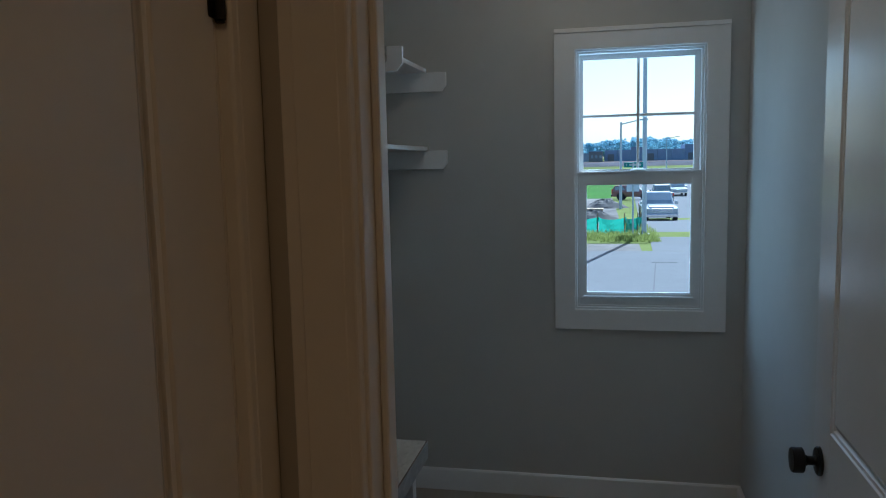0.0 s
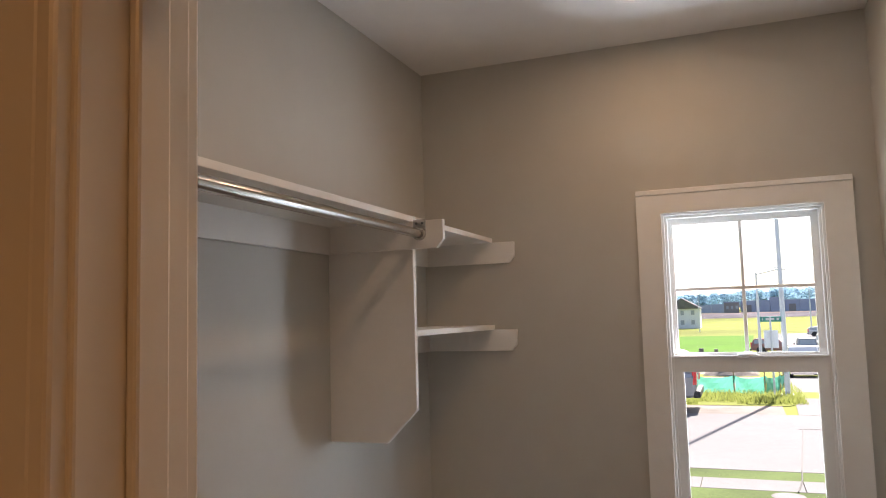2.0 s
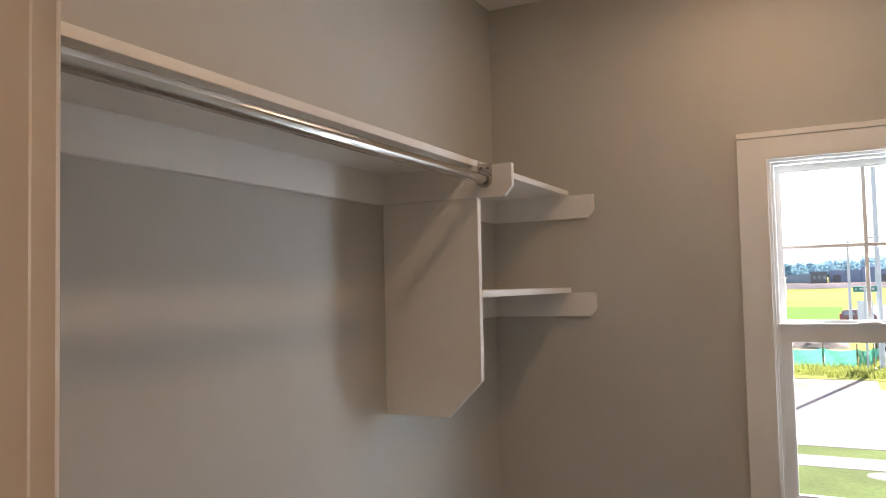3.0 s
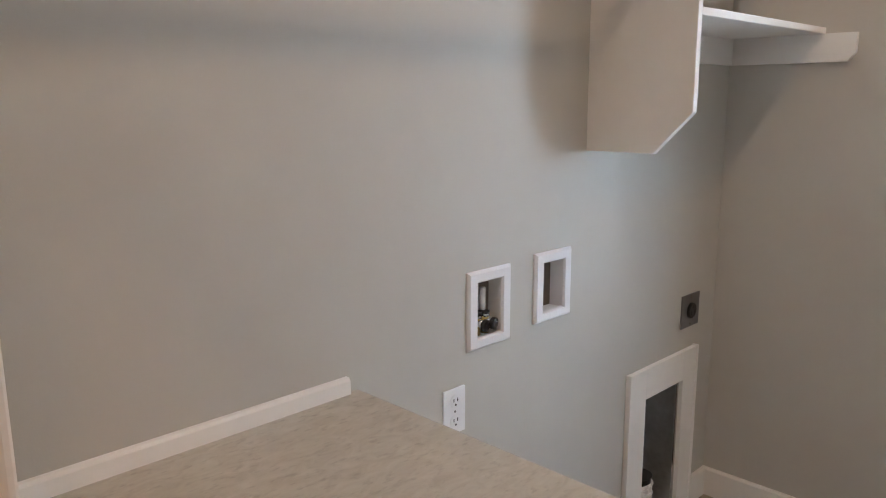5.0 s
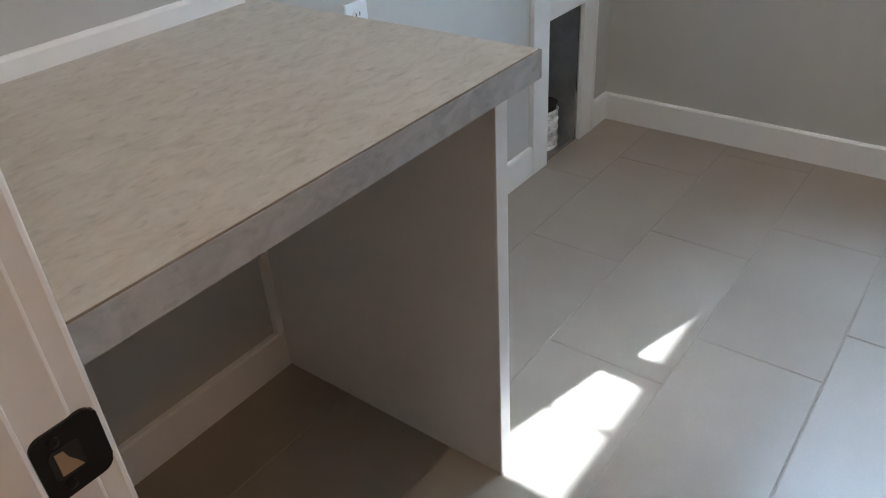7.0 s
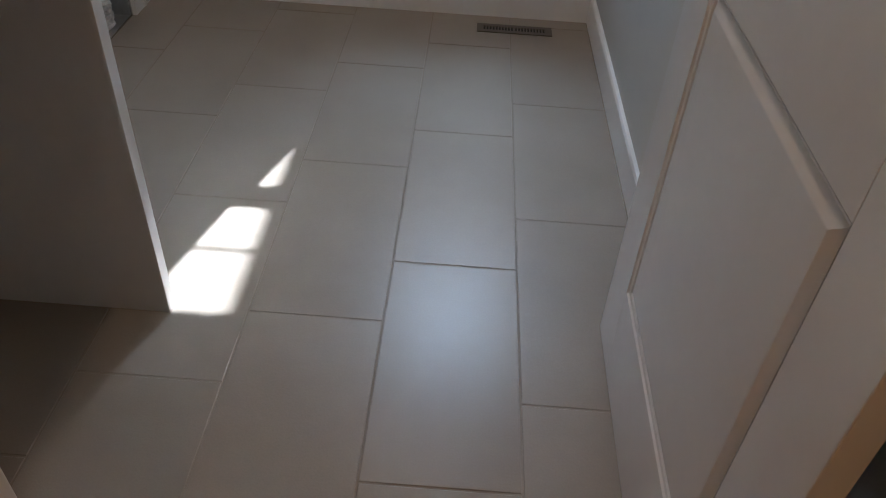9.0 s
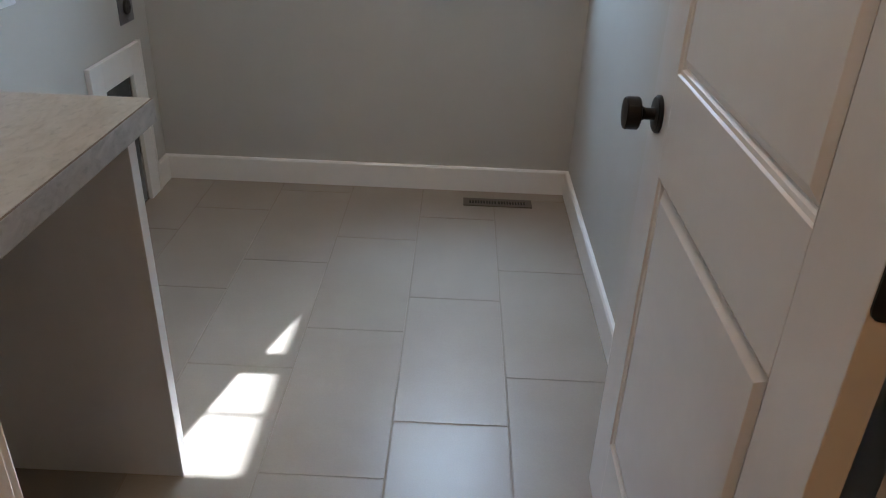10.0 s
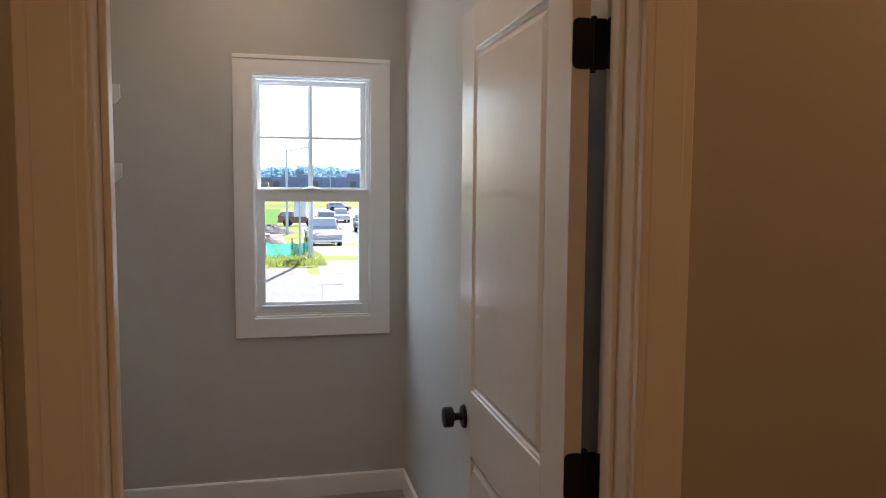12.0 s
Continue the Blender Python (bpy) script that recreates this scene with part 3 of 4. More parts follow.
# ---- window ----
def window():
    root = thing("window_1", (1.262, L, 0.82), "white double-hung window with grilles in the upper sash and wide casing", "window", kind="structure")
    x0, x1, z0, z1 = 0.893, 1.641, 0.820, 2.174
    ix0, ix1, iz0, iz1 = 0.980, 1.550, 0.908, 2.086
    y0, y1 = L - 0.017, L
    part("casing", panel_with_holes("y", y0, y1, x0, x1, z0, z1 - 0.020, [(ix0, ix1, iz0, iz1)]), TRIM, root, "wide flat painted casing")
    part("cap", box(x0, x1, y0 - 0.004, y1, z1 - 0.019, z1, 0.0015), TRIM, root)
    # stepped lining from the casing to the sashes
    for k, (e, a, b) in enumerate(((0.004, L - 0.016, L + 0.020), (0.013, L - 0.004, L + 0.036), (0.022, L + 0.012, L + 0.078))):
        part("lining", panel_with_holes("y", a, b, WIN[0], WIN[1], WIN[2], WIN[3], [(ix0 + e, ix1 - e, iz0 + e, iz1 - e)]), VINYL if k else TRIM, root)

    def sash(gx0, gx1, gz0, gz1, ox0, ox1, oz0, oz1, a, b, name):
        s = part(name, panel_with_holes("y", a, b, ox0, ox1, oz0, oz1, [(gx0, gx1, gz0, gz1)]), VINYL, root)
        part("glazing_bead", panel_with_holes("y", a + 0.004, b - 0.004, gx0 - 0.001, gx1 + 0.001, gz0 - 0.001, gz1 + 0.001, [(gx0 + 0.005, gx1 - 0.005, gz0 + 0.005, gz1 - 0.005)]), VINYL, s)
        m = (a + b) / 2
        pane = part("pane", box(gx0, gx1, m - 0.002, m + 0.002, gz0, gz1), GLASS, s, "clear glass pane")
        pane.visible_shadow = False
        return s
    up = sash(1.014, 1.508, 1.545, 2.046, 0.994, 1.536, 1.498, 2.072, L + 0.048, L + 0.076, "upper_sash")
    sash(1.030, 1.496, 0.982, 1.485, 0.996, 1.534, 0.922, 1.540, L + 0.016, L + 0.044, "lower_sash")
    part("muntin", box(1.2555, 1.2685, L + 0.057, L + 0.067, 1.545, 2.046, 0.002), VINYL, up)
    part("muntin", box(1.014, 1.508, L + 0.058, L + 0.066, 1.7845, 1.7975, 0.002), VINYL, up)
    part("meeting_rail_lip", box(0.996, 1.534, L + 0.010, L + 0.018, 1.533, 1.541, 0.001), VINYL, root)
    part("sash_lock", lathe([(0.036, 0), (0.036, 0.004), (0.028, 0.010), (0.012, 0.014)], (1.262, L + 0.030, 1.540), (0, 0, 1), 20), VINYL, root, "white crescent sash lock", True)
    part("bottom_rail_lip", box(1.020, 1.506, L + 0.006, L + 0.016, 0.962, 0.972, 0.002), VINYL, root)
    return root


window()

# ---- folding counter ----
counter = thing("folding_counter", (0.33, 0.54, 0.0), "stone-look laminate folding counter on a grey side panel", "counter")
top = part("countertop", box(0.0, 0.653, DI, 0.968, 0.826, 0.871, 0.0015), LAMINATE, counter, "beige stone-look laminate top")
# both edge strips wear the copy with cool light put into its colour
part("front_edge", box(0.6534, 0.6570, DI, 0.9718, 0.824, 0.8695, 0.0007), LAMEDGE_COOL, top, "laminate edge strip, greyed for the cool window light")
part("end_edge", box(0.0, 0.6534, 0.9684, 0.9718, 0.824, 0.8695, 0.0007), LAMEDGE_COOL, top, "laminate edge strip, greyed for the cool window light")
part("seam", box(0.6505, 0.6565, DI, 0.9713, 0.8696, 0.8701), SEAM, top, "thin dark glue line")
part("side_panel", box(0.0, 0.634, 0.866, 0.894, 0.0, 0.826, 0.001), SHELFP, counter, "painted side panel")
part("edge_strip", box(0.634, 0.641, 0.864, 0.897, 0.0, 0.826, 0.001), TRIM, counter, "white edge strip")
part("corner_cleat", box(0.0, 0.016, 0.846, 0.866, 0.108, 0.826, 0.001), SHELFP, counter)
splash = thing("backsplash", (0.0, 0.5, 0.871), "white painted trim strip above the folding counter", "trim")
part("strip", prism([(0, 0.871), (0.014, 0.871), (0.014, 0.900), (0.010, 0.906), (0, 0.906)], "y", DI, 0.942), TRIM, splash)

# ---- wall shelves with a hanging rod ----
SZ, FZ = 2.012, 2.012
near_shelf = thing("closet_shelf", (0.0, 1.0, SZ), "white painted wall shelf with a hanging rod below", "shelf")
part("board", box(0.0, 0.301, DI, 1.784, SZ, SZ + 0.019, 0.0015), SHELFP, near_shelf)
part("ledger", box(0.0, 0.017, DI, 1.770, SZ - 0.088, SZ, 0.001), SHELFP, near_shelf)


def bracket_board(y0, y1, top, length, height, root, x0=0.0):
    c = 0.022
    return part("cleat", prism([(x0, top - height), (length - c, top - height), (length, top - height + c * 1.2), (length, top), (x0, top)], "y", y0, y1, 0.0012), SHELFP, root)


bracket_board(1.753, 1.771, SZ, 0.411, 0.087, near_shelf, 0.017)
bracket_board(DI, DI + 0.018, SZ, 0.411, 0.087, near_shelf, 0.017)
RX, RZ = 0.334, SZ - 0.041
rod = thing("hanging_rod", (RX, 1.0, RZ), "brushed nickel hanging rod under the shelf", "rod")
part("bar", tube((RX, DI + 0.02, RZ), (RX, 1.20, RZ), 0.0160, 36, caps=False), NICKEL, rod, smooth=True)
part("inner_bar", tube((RX, 1.20, RZ), (RX, 1.751, RZ), 0.0143, 36, caps=False), NICKEL, rod, smooth=True)
for y, s in ((1.753, -1), (DI + 0.018, 1)):
    cup = part("end_cup", lathe([(0.021, 0), (0.021, 0.011), (0.0172, 0.012)], (RX, y, RZ), (0, s, 0), 28), NICKEL, rod)
    part("mounting_plate", box(RX - 0.021, RX + 0.021, min(y, y + s * 0.0025), max(y, y + s * 0.0025), RZ - 0.005, RZ + 0.044, 0.001), NICKEL, cup)
    for dx in (-0.010, 0.010):
        part("screw", lathe([(0.004, 0), (0.004, 0.001), (0.002, 0.002)], (RX + dx, y + s * 0.0025, RZ + 0.032), (0, s, 0), 12), STEELP, cup)

divider = thing("shelf_divider", (0.15, 1.784, 1.324), "white painted hanging divider panel with a clipped lower corner", "panel")
part("board", prism([(0.0, 1.324), (0.195, 1.324), (0.299, 1.429), (0.299, SZ - 0.001), (0.0, SZ - 0.001)], "y", 1.7715, 1.790, 0.001), SHELFP, divider)
part("edge_band", box(0.2992, 0.3016, 1.7705, 1.7906, 1.430, SZ - 0.089, 0.0006), TRIM, divider, "white edge band")
part("corner_band", prism([(0.1955, 1.3236), (0.1985, 1.3236), (0.3012, 1.4275), (0.3012, 1.4300), (0.2994, 1.4290)], "y", 1.7705, 1.7906), TRIM, divider, "white edge band")
for name, top, label in (("upper_corner_shelf", FZ, "white painted upper shelf on wall cleats"), ("lower_corner_shelf", 1.654, "white painted lower shelf on wall cleats")):
    sh = thing("corner_shelf", (0.15, 2.2, top), label, "shelf", group="corner shelves")
    part("board", box(0.0, 0.302, 1.7905, L, top, top + 0.019, 0.0015), SHELFP, sh)
    part("ledger", box(0.0, 0.017, 1.7905, L - 0.018, top - 0.086, top, 0.001), SHELFP, sh)
    bracket_board(L - 0.018, L, top, 0.398, 0.086, sh, 0.0)

# ---- recessed downlights ----
def downlight(x, y, label, group):
    dl = thing("downlight", (x, y, H), label, "downlight", group=group)
    part("trim_ring", lathe([(0.098, 0), (0.098, -0.005), (0.085, -0.009), (0.072, -0.006), (0.070, 0.0)], (x, y, H), (0, 0, 1), 36), TRIM, dl)
    part("lens", lathe([(0.069, -0.0022), (0.069, -0.0014), (0.060, -0.0010)], (x, y, H), (0, 0, 1), 32), LENS, dl, "glowing frosted lens")


# near downlight added by symmetry, itself unseen
for ly in (0.62, 2.09):
    downlight(1.0, ly, "round white recessed ceiling downlight, switched on", "laundry downlights")
for hx, hy, power, cone in HALL_LAMPS:
    downlight(hx, hy, "round recessed warm hall downlight, switched on", "hall downlights")

# ---- laundry hook-ups on the wall ----
def face_frame(root, y0, y1, z0, z1, oy0, oy1, oz0, oz1, t, mat=PLASTIC):
    """A bevelled picture-frame flange on the wall at x = 0."""
    bm = bmesh.new()
    loops = []
    for a0, a1, b0, b1, d in ((y0, y1, z0, z1, 0.0), (y0, y1, z0, z1, t * 0.45), (y0 + 0.006, y1 - 0.006, z0 + 0.006, z1 - 0.006, t),
                              (oy0 - 0.004, oy1 + 0.004, oz0 - 0.004, oz1 + 0.004, t), (oy0, oy1, oz0, oz1, t * 0.5), (oy0, oy1, oz0, oz1, -0.004)):
        loops.append([bm.verts.new((d, y, z)) for y, z in ((a0, b0), (a1, b0), (a1, b1), (a0, b1))])
    for a, b in zip(loops, loops[1:]):
        for i in range(4):
            bm.faces.new((a[i], a[(i + 1) % 4], b[(i + 1) % 4], b[i]))
    return part("flange", bm, mat, root)


def open_box(y0, y1, z0, z1, x0, x1):
    """Five sides of a box open towards the room, with thin walls."""
    bm = bmesh.new()
    t = 0.003
    box(x0, x0 + t, y0, y1, z0, z1, bm=bm)
    box(x0 + t, x1, y0, y0 + t, z0, z1, bm=bm)
    box(x0 + t, x1, y1 - t, y1, z0, z1, bm=bm)
    box(x0 + t, x1, y0 + t, y1 - t, z0, z0 + t, bm=bm)
    box(x0 + t, x1, y0 + t, y1 - t, z1 - t, z1, bm=bm)
    return bm


def wash_box(hole, label, valves):
    y0, y1, z0, z1 = hole
    root = thing("washer_box", (0, (y0 + y1) / 2, z0), label, "outlet box", group="washer boxes")
    part("box_shell", open_box(y0, y1, z0, z1, -0.046, -0.0045), PLASTIC, root)
    part("back_board", box(-0.0428, -0.0408, y0 + 0.0035, y1 - 0.0035, z0 + 0.0035, z1 - 0.0035), BOARD, root, "brownish board at the back, darkened for recess shade")
    face_frame(root, y0 - 0.026, y1 + 0.026, z0 - 0.020, z1 + 0.021, y0 + 0.008, y1 - 0.008, z0 + 0.007, z1 - 0.008, 0.011)
    if valves:
        for k, y in enumerate((y0 + 0.040, y1 - 0.034)):
            v = part("valve", tube((-0.026, y, z0 + 0.003), (-0.026, y, z0 + 0.050), 0.0105, 18), BRASS, root, "brass washer valve", True)
            part("collar", lathe([(0.0135, 0.0), (0.0135, 0.007), (0.0110, 0.008)], (-0.026, y, z0 + 0.046), (0, 0, 1), 18), CHROME, v, "bright ring")
            part("spout", tube((-0.026, y, z0 + 0.034), (-0.008, y + 0.006, z0 + 0.030), 0.0105, 18), CHROME, v, "", True)
            part("hose_nut", lathe([(0.0100, 0), (0.0150, 0.002), (0.0150, 0.013), (0.0105, 0.015), (0.0085, 0.008)], (-0.010, y + 0.006, z0 + 0.030), (1, 0.30, -0.10), 20), BLACKP, v, "black hose nut")
            part("handle", box(-0.034, -0.014, y - 0.019, y + 0.006, z0 + 0.055, z0 + 0.062, 0.002), BLACKP, v)
            part("pipe_stub", tube((-0.031, y - 0.004, z0 + 0.06), (-0.031, y - 0.004, z0 + 0.118), 0.0085, 16), SHELFP, v, "pale pipe stub", True)


wash_box(WASH_1, "white recessed washer box with valves inside", True)
wash_box(WASH_2, "empty white recessed washer box", False)

outlet = thing("wall_outlet", (0, 1.255, 0.678), "white duplex wall outlet above the counter edge", "outlet")
plate = part("plate", box(0.0, 0.006, 1.219, 1.291, 0.678, 0.792, 0.002), PLASTIC, outlet)
for zc in (0.760, 0.710):
    rec = part("receptacle", lathe([(0.0168, 0), (0.0168, 0.0018), (0.015, 0.0026)], (0.006, 1.255, zc), (1, 0, 0), 20), PLASTIC, outlet)
    for dy in (-0.0062, 0.0062):
        part("slot", box(0.0084, 0.0092, 1.255 + dy - 0.0012, 1.255 + dy + 0.0012, zc + 0.0005, zc + 0.0085), DARK, rec)
    part("ground_hole", lathe([(0.0028, 0), (0.0028, 0.0008)], (0.0084, 1.255, zc - 0.0075), (1, 0, 0), 12), DARK, rec)
part("screw", lathe([(0.003, 0), (0.003, 0.001)], (0.006, 1.255, 0.735), (1, 0, 0), 12), STEELP, plate)

dry = thing("dryer_outlet", (0, 2.415, 0.69), "steel-plated black dryer outlet on the wall", "outlet")
part("plate", box(0.0, 0.005, 2.354, 2.477, 0.690, 0.806, 0.002), STEELP, dry)
face = part("receptacle", lathe([(0.027, 0), (0.027, 0.007), (0.024, 0.009)], (0.005, 2.416, 0.748), (1, 0, 0), 28), BLACKP, dry)
for ang in (90, 210, 330):
    a = radians(ang)
    yy, zz = 2.416 + 0.014 * math.cos(a), 0.748 + 0.014 * math.sin(a)
    part("slot", box(0.0138, 0.0146, yy - 0.0016, yy + 0.0016, zz - 0.006, zz + 0.006), DARK, face)
for dz in (-0.048, 0.048):
    part("screw", lathe([(0.0035, 0), (0.0035, 0.0012)], (0.005, 2.416, 0.748 + dz), (1, 0, 0), 12), NICKEL, dry)

# ---- recessed dryer vent box with its trim ----
nb = thing("dryer_vent_box", (0, 2.25, 0.0), "galvanised recessed dryer vent box in white trim at floor level", "vent box")
y0, y1, z0, z1 = NICHE
part("metal_box", open_box(y0, y1, z0 - 0.003, z1, -0.135, -0.001), GALV, nb, "galvanised sheet metal box")
part("rim", panel_with_holes("x", -0.001, 0.003, y0 - 0.012, y1 + 0.012, 0.0, z1 + 0.012, [(y0 + 0.004, y1 - 0.007, 0.004, z1 - 0.007)]), NICKEL, nb, "bright folded metal rim")
part("side_trim", box(0.0, 0.018, 2.026, y0 - 0.002, 0.0, 0.615, 0.0015), TRIM, nb)
part("side_trim", box(0.0, 0.018, y1 + 0.002, 2.450, 0.0, 0.615, 0.0015), TRIM, nb)
part("head_trim", box(0.0, 0.0178, y0 - 0.002, y1 + 0.002, z1 + 0.004, 0.615, 0.0015), TRIM, nb)
part("back_band", box(0.0, 0.023, 2.450, 2.458, 0.0, 0.620, 0.0015), TRIM, nb)
duct = thing("vent_duct", (-0.072, 2.246, 0.0), "crumpled foil dryer duct standing in the vent box", "duct")
bm = bmesh.new()
rings = []
for i in range(27):
    h = 0.002 + i * 0.0058
    r = 0.050 + (0.004 if i % 2 else -0.002)
    rings.append([bm.verts.new((-0.072 + r * math.cos(a) * (1 + 0.04 * math.sin(3 * a + i)), 2.246 + r * math.sin(a) * (1 + 0.05 * math.cos(2 * a + i * 0.7)), h + 0.004 * math.sin(a * 2 + i)))
                  for a in (2 * math.pi * k / 28 for k in range(28))])
for a, b in zip(rings, rings[1:]):
    for k in range(28):
        bm.faces.new((a[k], a[(k + 1) % 28], b[(k + 1) % 28], b[k]))
part("foil_sleeve", bm, FOIL, duct, "crumpled foil sleeve")
# the black disc across the top is drawn as shade inside the duct
part("collar", lathe([(0.047, 0.150), (0.047, 0.172), (0.052, 0.176)], (-0.072, 2.246, 0.0), (0, 0, 1), 28), BLACKP, duct, "black collar, closed over as the dark inside of the duct")

# ---- floor register ----
reg = thing("floor_register", (1.421, 2.466, 0.0), "dark bronze slotted floor register in the tile", "floor register")
rx0, rx1, ry0, ry1 = 1.279, 1.563, 2.430, 2.502
part("well", box(rx0 + 0.012, rx1 - 0.012, ry0 + 0.012, ry1 - 0.012, 0.0002, 0.0012), DARK, reg)
slots = []
for g in (0, 1):
    sx = rx0 + 0.025 + g * 0.120
    for i in range(10):
        slots.append((sx + i * 0.0116, sx + i * 0.0116 + 0.0078, ry0 + 0.020, ry1 - 0.020))
flat = panel_with_holes("y", 0.0012, 0.0052, rx0, rx1, ry0, ry1, slots)
for v in flat.verts:
    v.co = Vector((v.co.x, v.co.z, v.co.y))
part("grille", flat, BRONZE, reg)

# ---- floor tiles ----
TX, TY, GAP = 0.2992, 0.608, 0.0040
floor = bpy.data.objects["floor"]
tile_meshes = {}


def tile(x0, x1, ya, yb):
    w, d = round(x1 - x0, 4), round(yb - ya, 4)
    if (w, d) not in tile_meshes:
        bm = bmesh.new()
        e = 0.0014
        for z, i in ((-0.006, 0), (-e, 0), (0, e)):
            for x, y in ((-w / 2 + i, -d / 2 + i), (w / 2 - i, -d / 2 + i), (w / 2 - i, d / 2 - i), (-w / 2 + i, d / 2 - i)):
                bm.verts.new((x, y, z))
        bm.verts.ensure_lookup_table()
        for r in (0, 4):
            for i in range(4):
                bm.faces.new([bm.verts[k] for k in (r + i, r + (i + 1) % 4, r + 4 + (i + 1) % 4, r + 4 + i)])
        bm.faces.new([bm.verts[k] for k in (8, 9, 10, 11)])
        me = bpy.data.meshes.new("tile")
        bm.to_mesh(me)
        bm.free()
        me.materials.append(TILE)
        tile_meshes[(w, d)] = me
    ob = new("tile", tile_meshes[(w, d)])
    ob.parent = floor
    ob.location = Vector(((x0 + x1) / 2, (ya + yb) / 2, 0))


def lay_tiles():
    for c in range(-1, 6):
        xa, xb = 0.5075 + (c - 1) * TX + GAP / 2, 0.5075 + c * TX - GAP / 2
        xa, xb = max(xa, 0.002), min(xb, W - 0.002)
        if xb - xa < 0.02:
            continue
        ph = 0.887 + (c - 2) * TY / 3
        for r in range(-4, 6):
            ya, yb = ph + r * TY + GAP / 2, ph + (r + 1) * TY - GAP / 2
            ya, yb = max(ya, DO + 0.002), min(yb, L - 0.002)
            if yb - ya > 0.02:
                tile(xa, xb, ya, yb)


lay_tiles()


# ---- outside: street, building site and far ground ----
def ground_z(y):
    """The lay of the land away from the house."""
    steps = ((-400, -1.1), (27, -1.1), (52, -2.6), (100, -3.5), (180, -3.6), (250, -2.9), (300, 0.2), (345, 1.0), (3000, 1.0))
    for (a, za), (b, zb) in zip(steps, steps[1:]):
        if y <= b:
            f = (y - a) / (b - a)
            f = f * f * (3 - 2 * f) if a >= 180 else f
            return za + (zb - za) * f
    return steps[-1][1]


def ground_strip(name, material, xs, ys, lift, label, category, kind="structure"):
    """A sheet that follows the land; xs(y) gives its two sides."""
    bm = bmesh.new()
    rows = []
    for y in ys:
        a, b = xs(y)
        rows.append([bm.verts.new((a + (b - a) * k / 6, y, ground_z(y) + lift)) for k in range(7)])
    for r, q in zip(rows, rows[1:]):
        for k in range(6):
            bm.faces.new((r[k], r[k + 1], q[k + 1], q[k]))
    return tagged(part(name, bm, material), label, category, kind=kind)


def steps_between(a, b, n):
    return [a + (b - a) * i / n for i in range(n + 1)]


YS = [-400, -60, 3.0] + steps_between(6, 27, 7) + steps_between(30, 100, 14) + steps_between(110, 345, 30) + [600, 1200, 3000]
ground_strip("ground", FIELD, lambda y: (-900, 900), YS, 0.0, "dry grass ground that falls away and rises far off", "ground")
ground_strip("front_lawn", GRASS, lambda y: (-40, 40), steps_between(2.9, 12.45, 4), 0.026, "mown green front lawn", "lawn")
ground_strip("verge", GRASS, lambda y: (-40, 40), [13.24, 13.6, 13.95], 0.03, "green grass verge between sidewalk and kerb", "verge")
tagged(part("kerb", box(-40, 40, 13.95, 14.10, -1.16, -1.062, 0.01), CONCRETE), "pale concrete kerb", "kerb", kind="structure")
road = ground_strip("road", CONCRETE, lambda y: (-60, 60), [14.1, 18, 21.6], 0.010, "pale concrete street", "road")
ground_strip("side_road", CONCRETE, lambda y: (2.5 + (y - 21.6) * 0.032, 9.4 + (y - 21.6) * 0.085), steps_between(21.6, 170, 40), 0.014, "pale concrete side street running away downhill", "road")
ground_strip("dirt_lot", DIRT, lambda y: (-30, 2.2), steps_between(21.6, 100, 30), 0.007, "bare dirt of the building site", "dirt")
ground_strip("dirt_field", BANK, lambda y: (-200, 200), steps_between(274, 290, 5), 0.05, "dark bare dirt bank before the far wall", "dirt")
ground_strip("red_dirt", RUST, lambda y: (-200, 200), steps_between(290, 303, 4), 0.05, "reddish bare dirt below the far wall", "dirt")
ground_strip("corner_grass", FIELD, lambda y: (-1.6 + 0.25 * math.sin(y * 5), 2.75 - 0.12 * (y - 25.2) ** 2), steps_between(23.5, 28.5, 14), 0.018, "scruffy green grass corner by the street sign", "grass")
walkway = thing("sidewalk", (0, 12.85, -1.1), "pale concrete sidewalk in scored slabs", "sidewalk", kind="structure")
for i in range(-8, 9):
    part("slab", box(i * 1.52 + 0.5, i * 1.52 + 2.01, 12.45, 13.24, -1.2, -1.068, 0.006), CONCRETE, walkway)
for x0, x1, y0, y1 in ((2.33, 2.95, 19.06, 19.10), (-2.1, -2.06, 14.1, 19.42), (6.9, 6.94, 14.1, 19.42)):
    part("joint", box(x0, x1, y0, y1, -1.092, -1.083), JOINT, road, "dark sealed street joint")
tagged(part("valve_cover", lathe([(0.24, 0), (0.24, 0.02), (0.20, 0.03)], (1.75, 12.15, -1.094), (0, 0, 1), 24), CONCRETE), "round pale utility cover in the lawn", "utility cover")
part("joint", prism([(2.045, 14.1), (2.070, 14.1), (2.430, 19.06), (2.405, 19.06)], "z", -1.092, -1.083), JOINT, road)
cord = thing("ground_cord", (2.0, 13.2, -1.07), "thin dark cord lying across the sidewalk and verge", "cord")
part("cord_line", tube((2.06, 14.02, -1.050), (2.01, 13.25, -1.052), 0.012, 8), JOINT, cord)
part("cord_line", tube((2.01, 13.25, -1.052), (1.90, 12.40, -1.058), 0.012, 8), JOINT, cord)


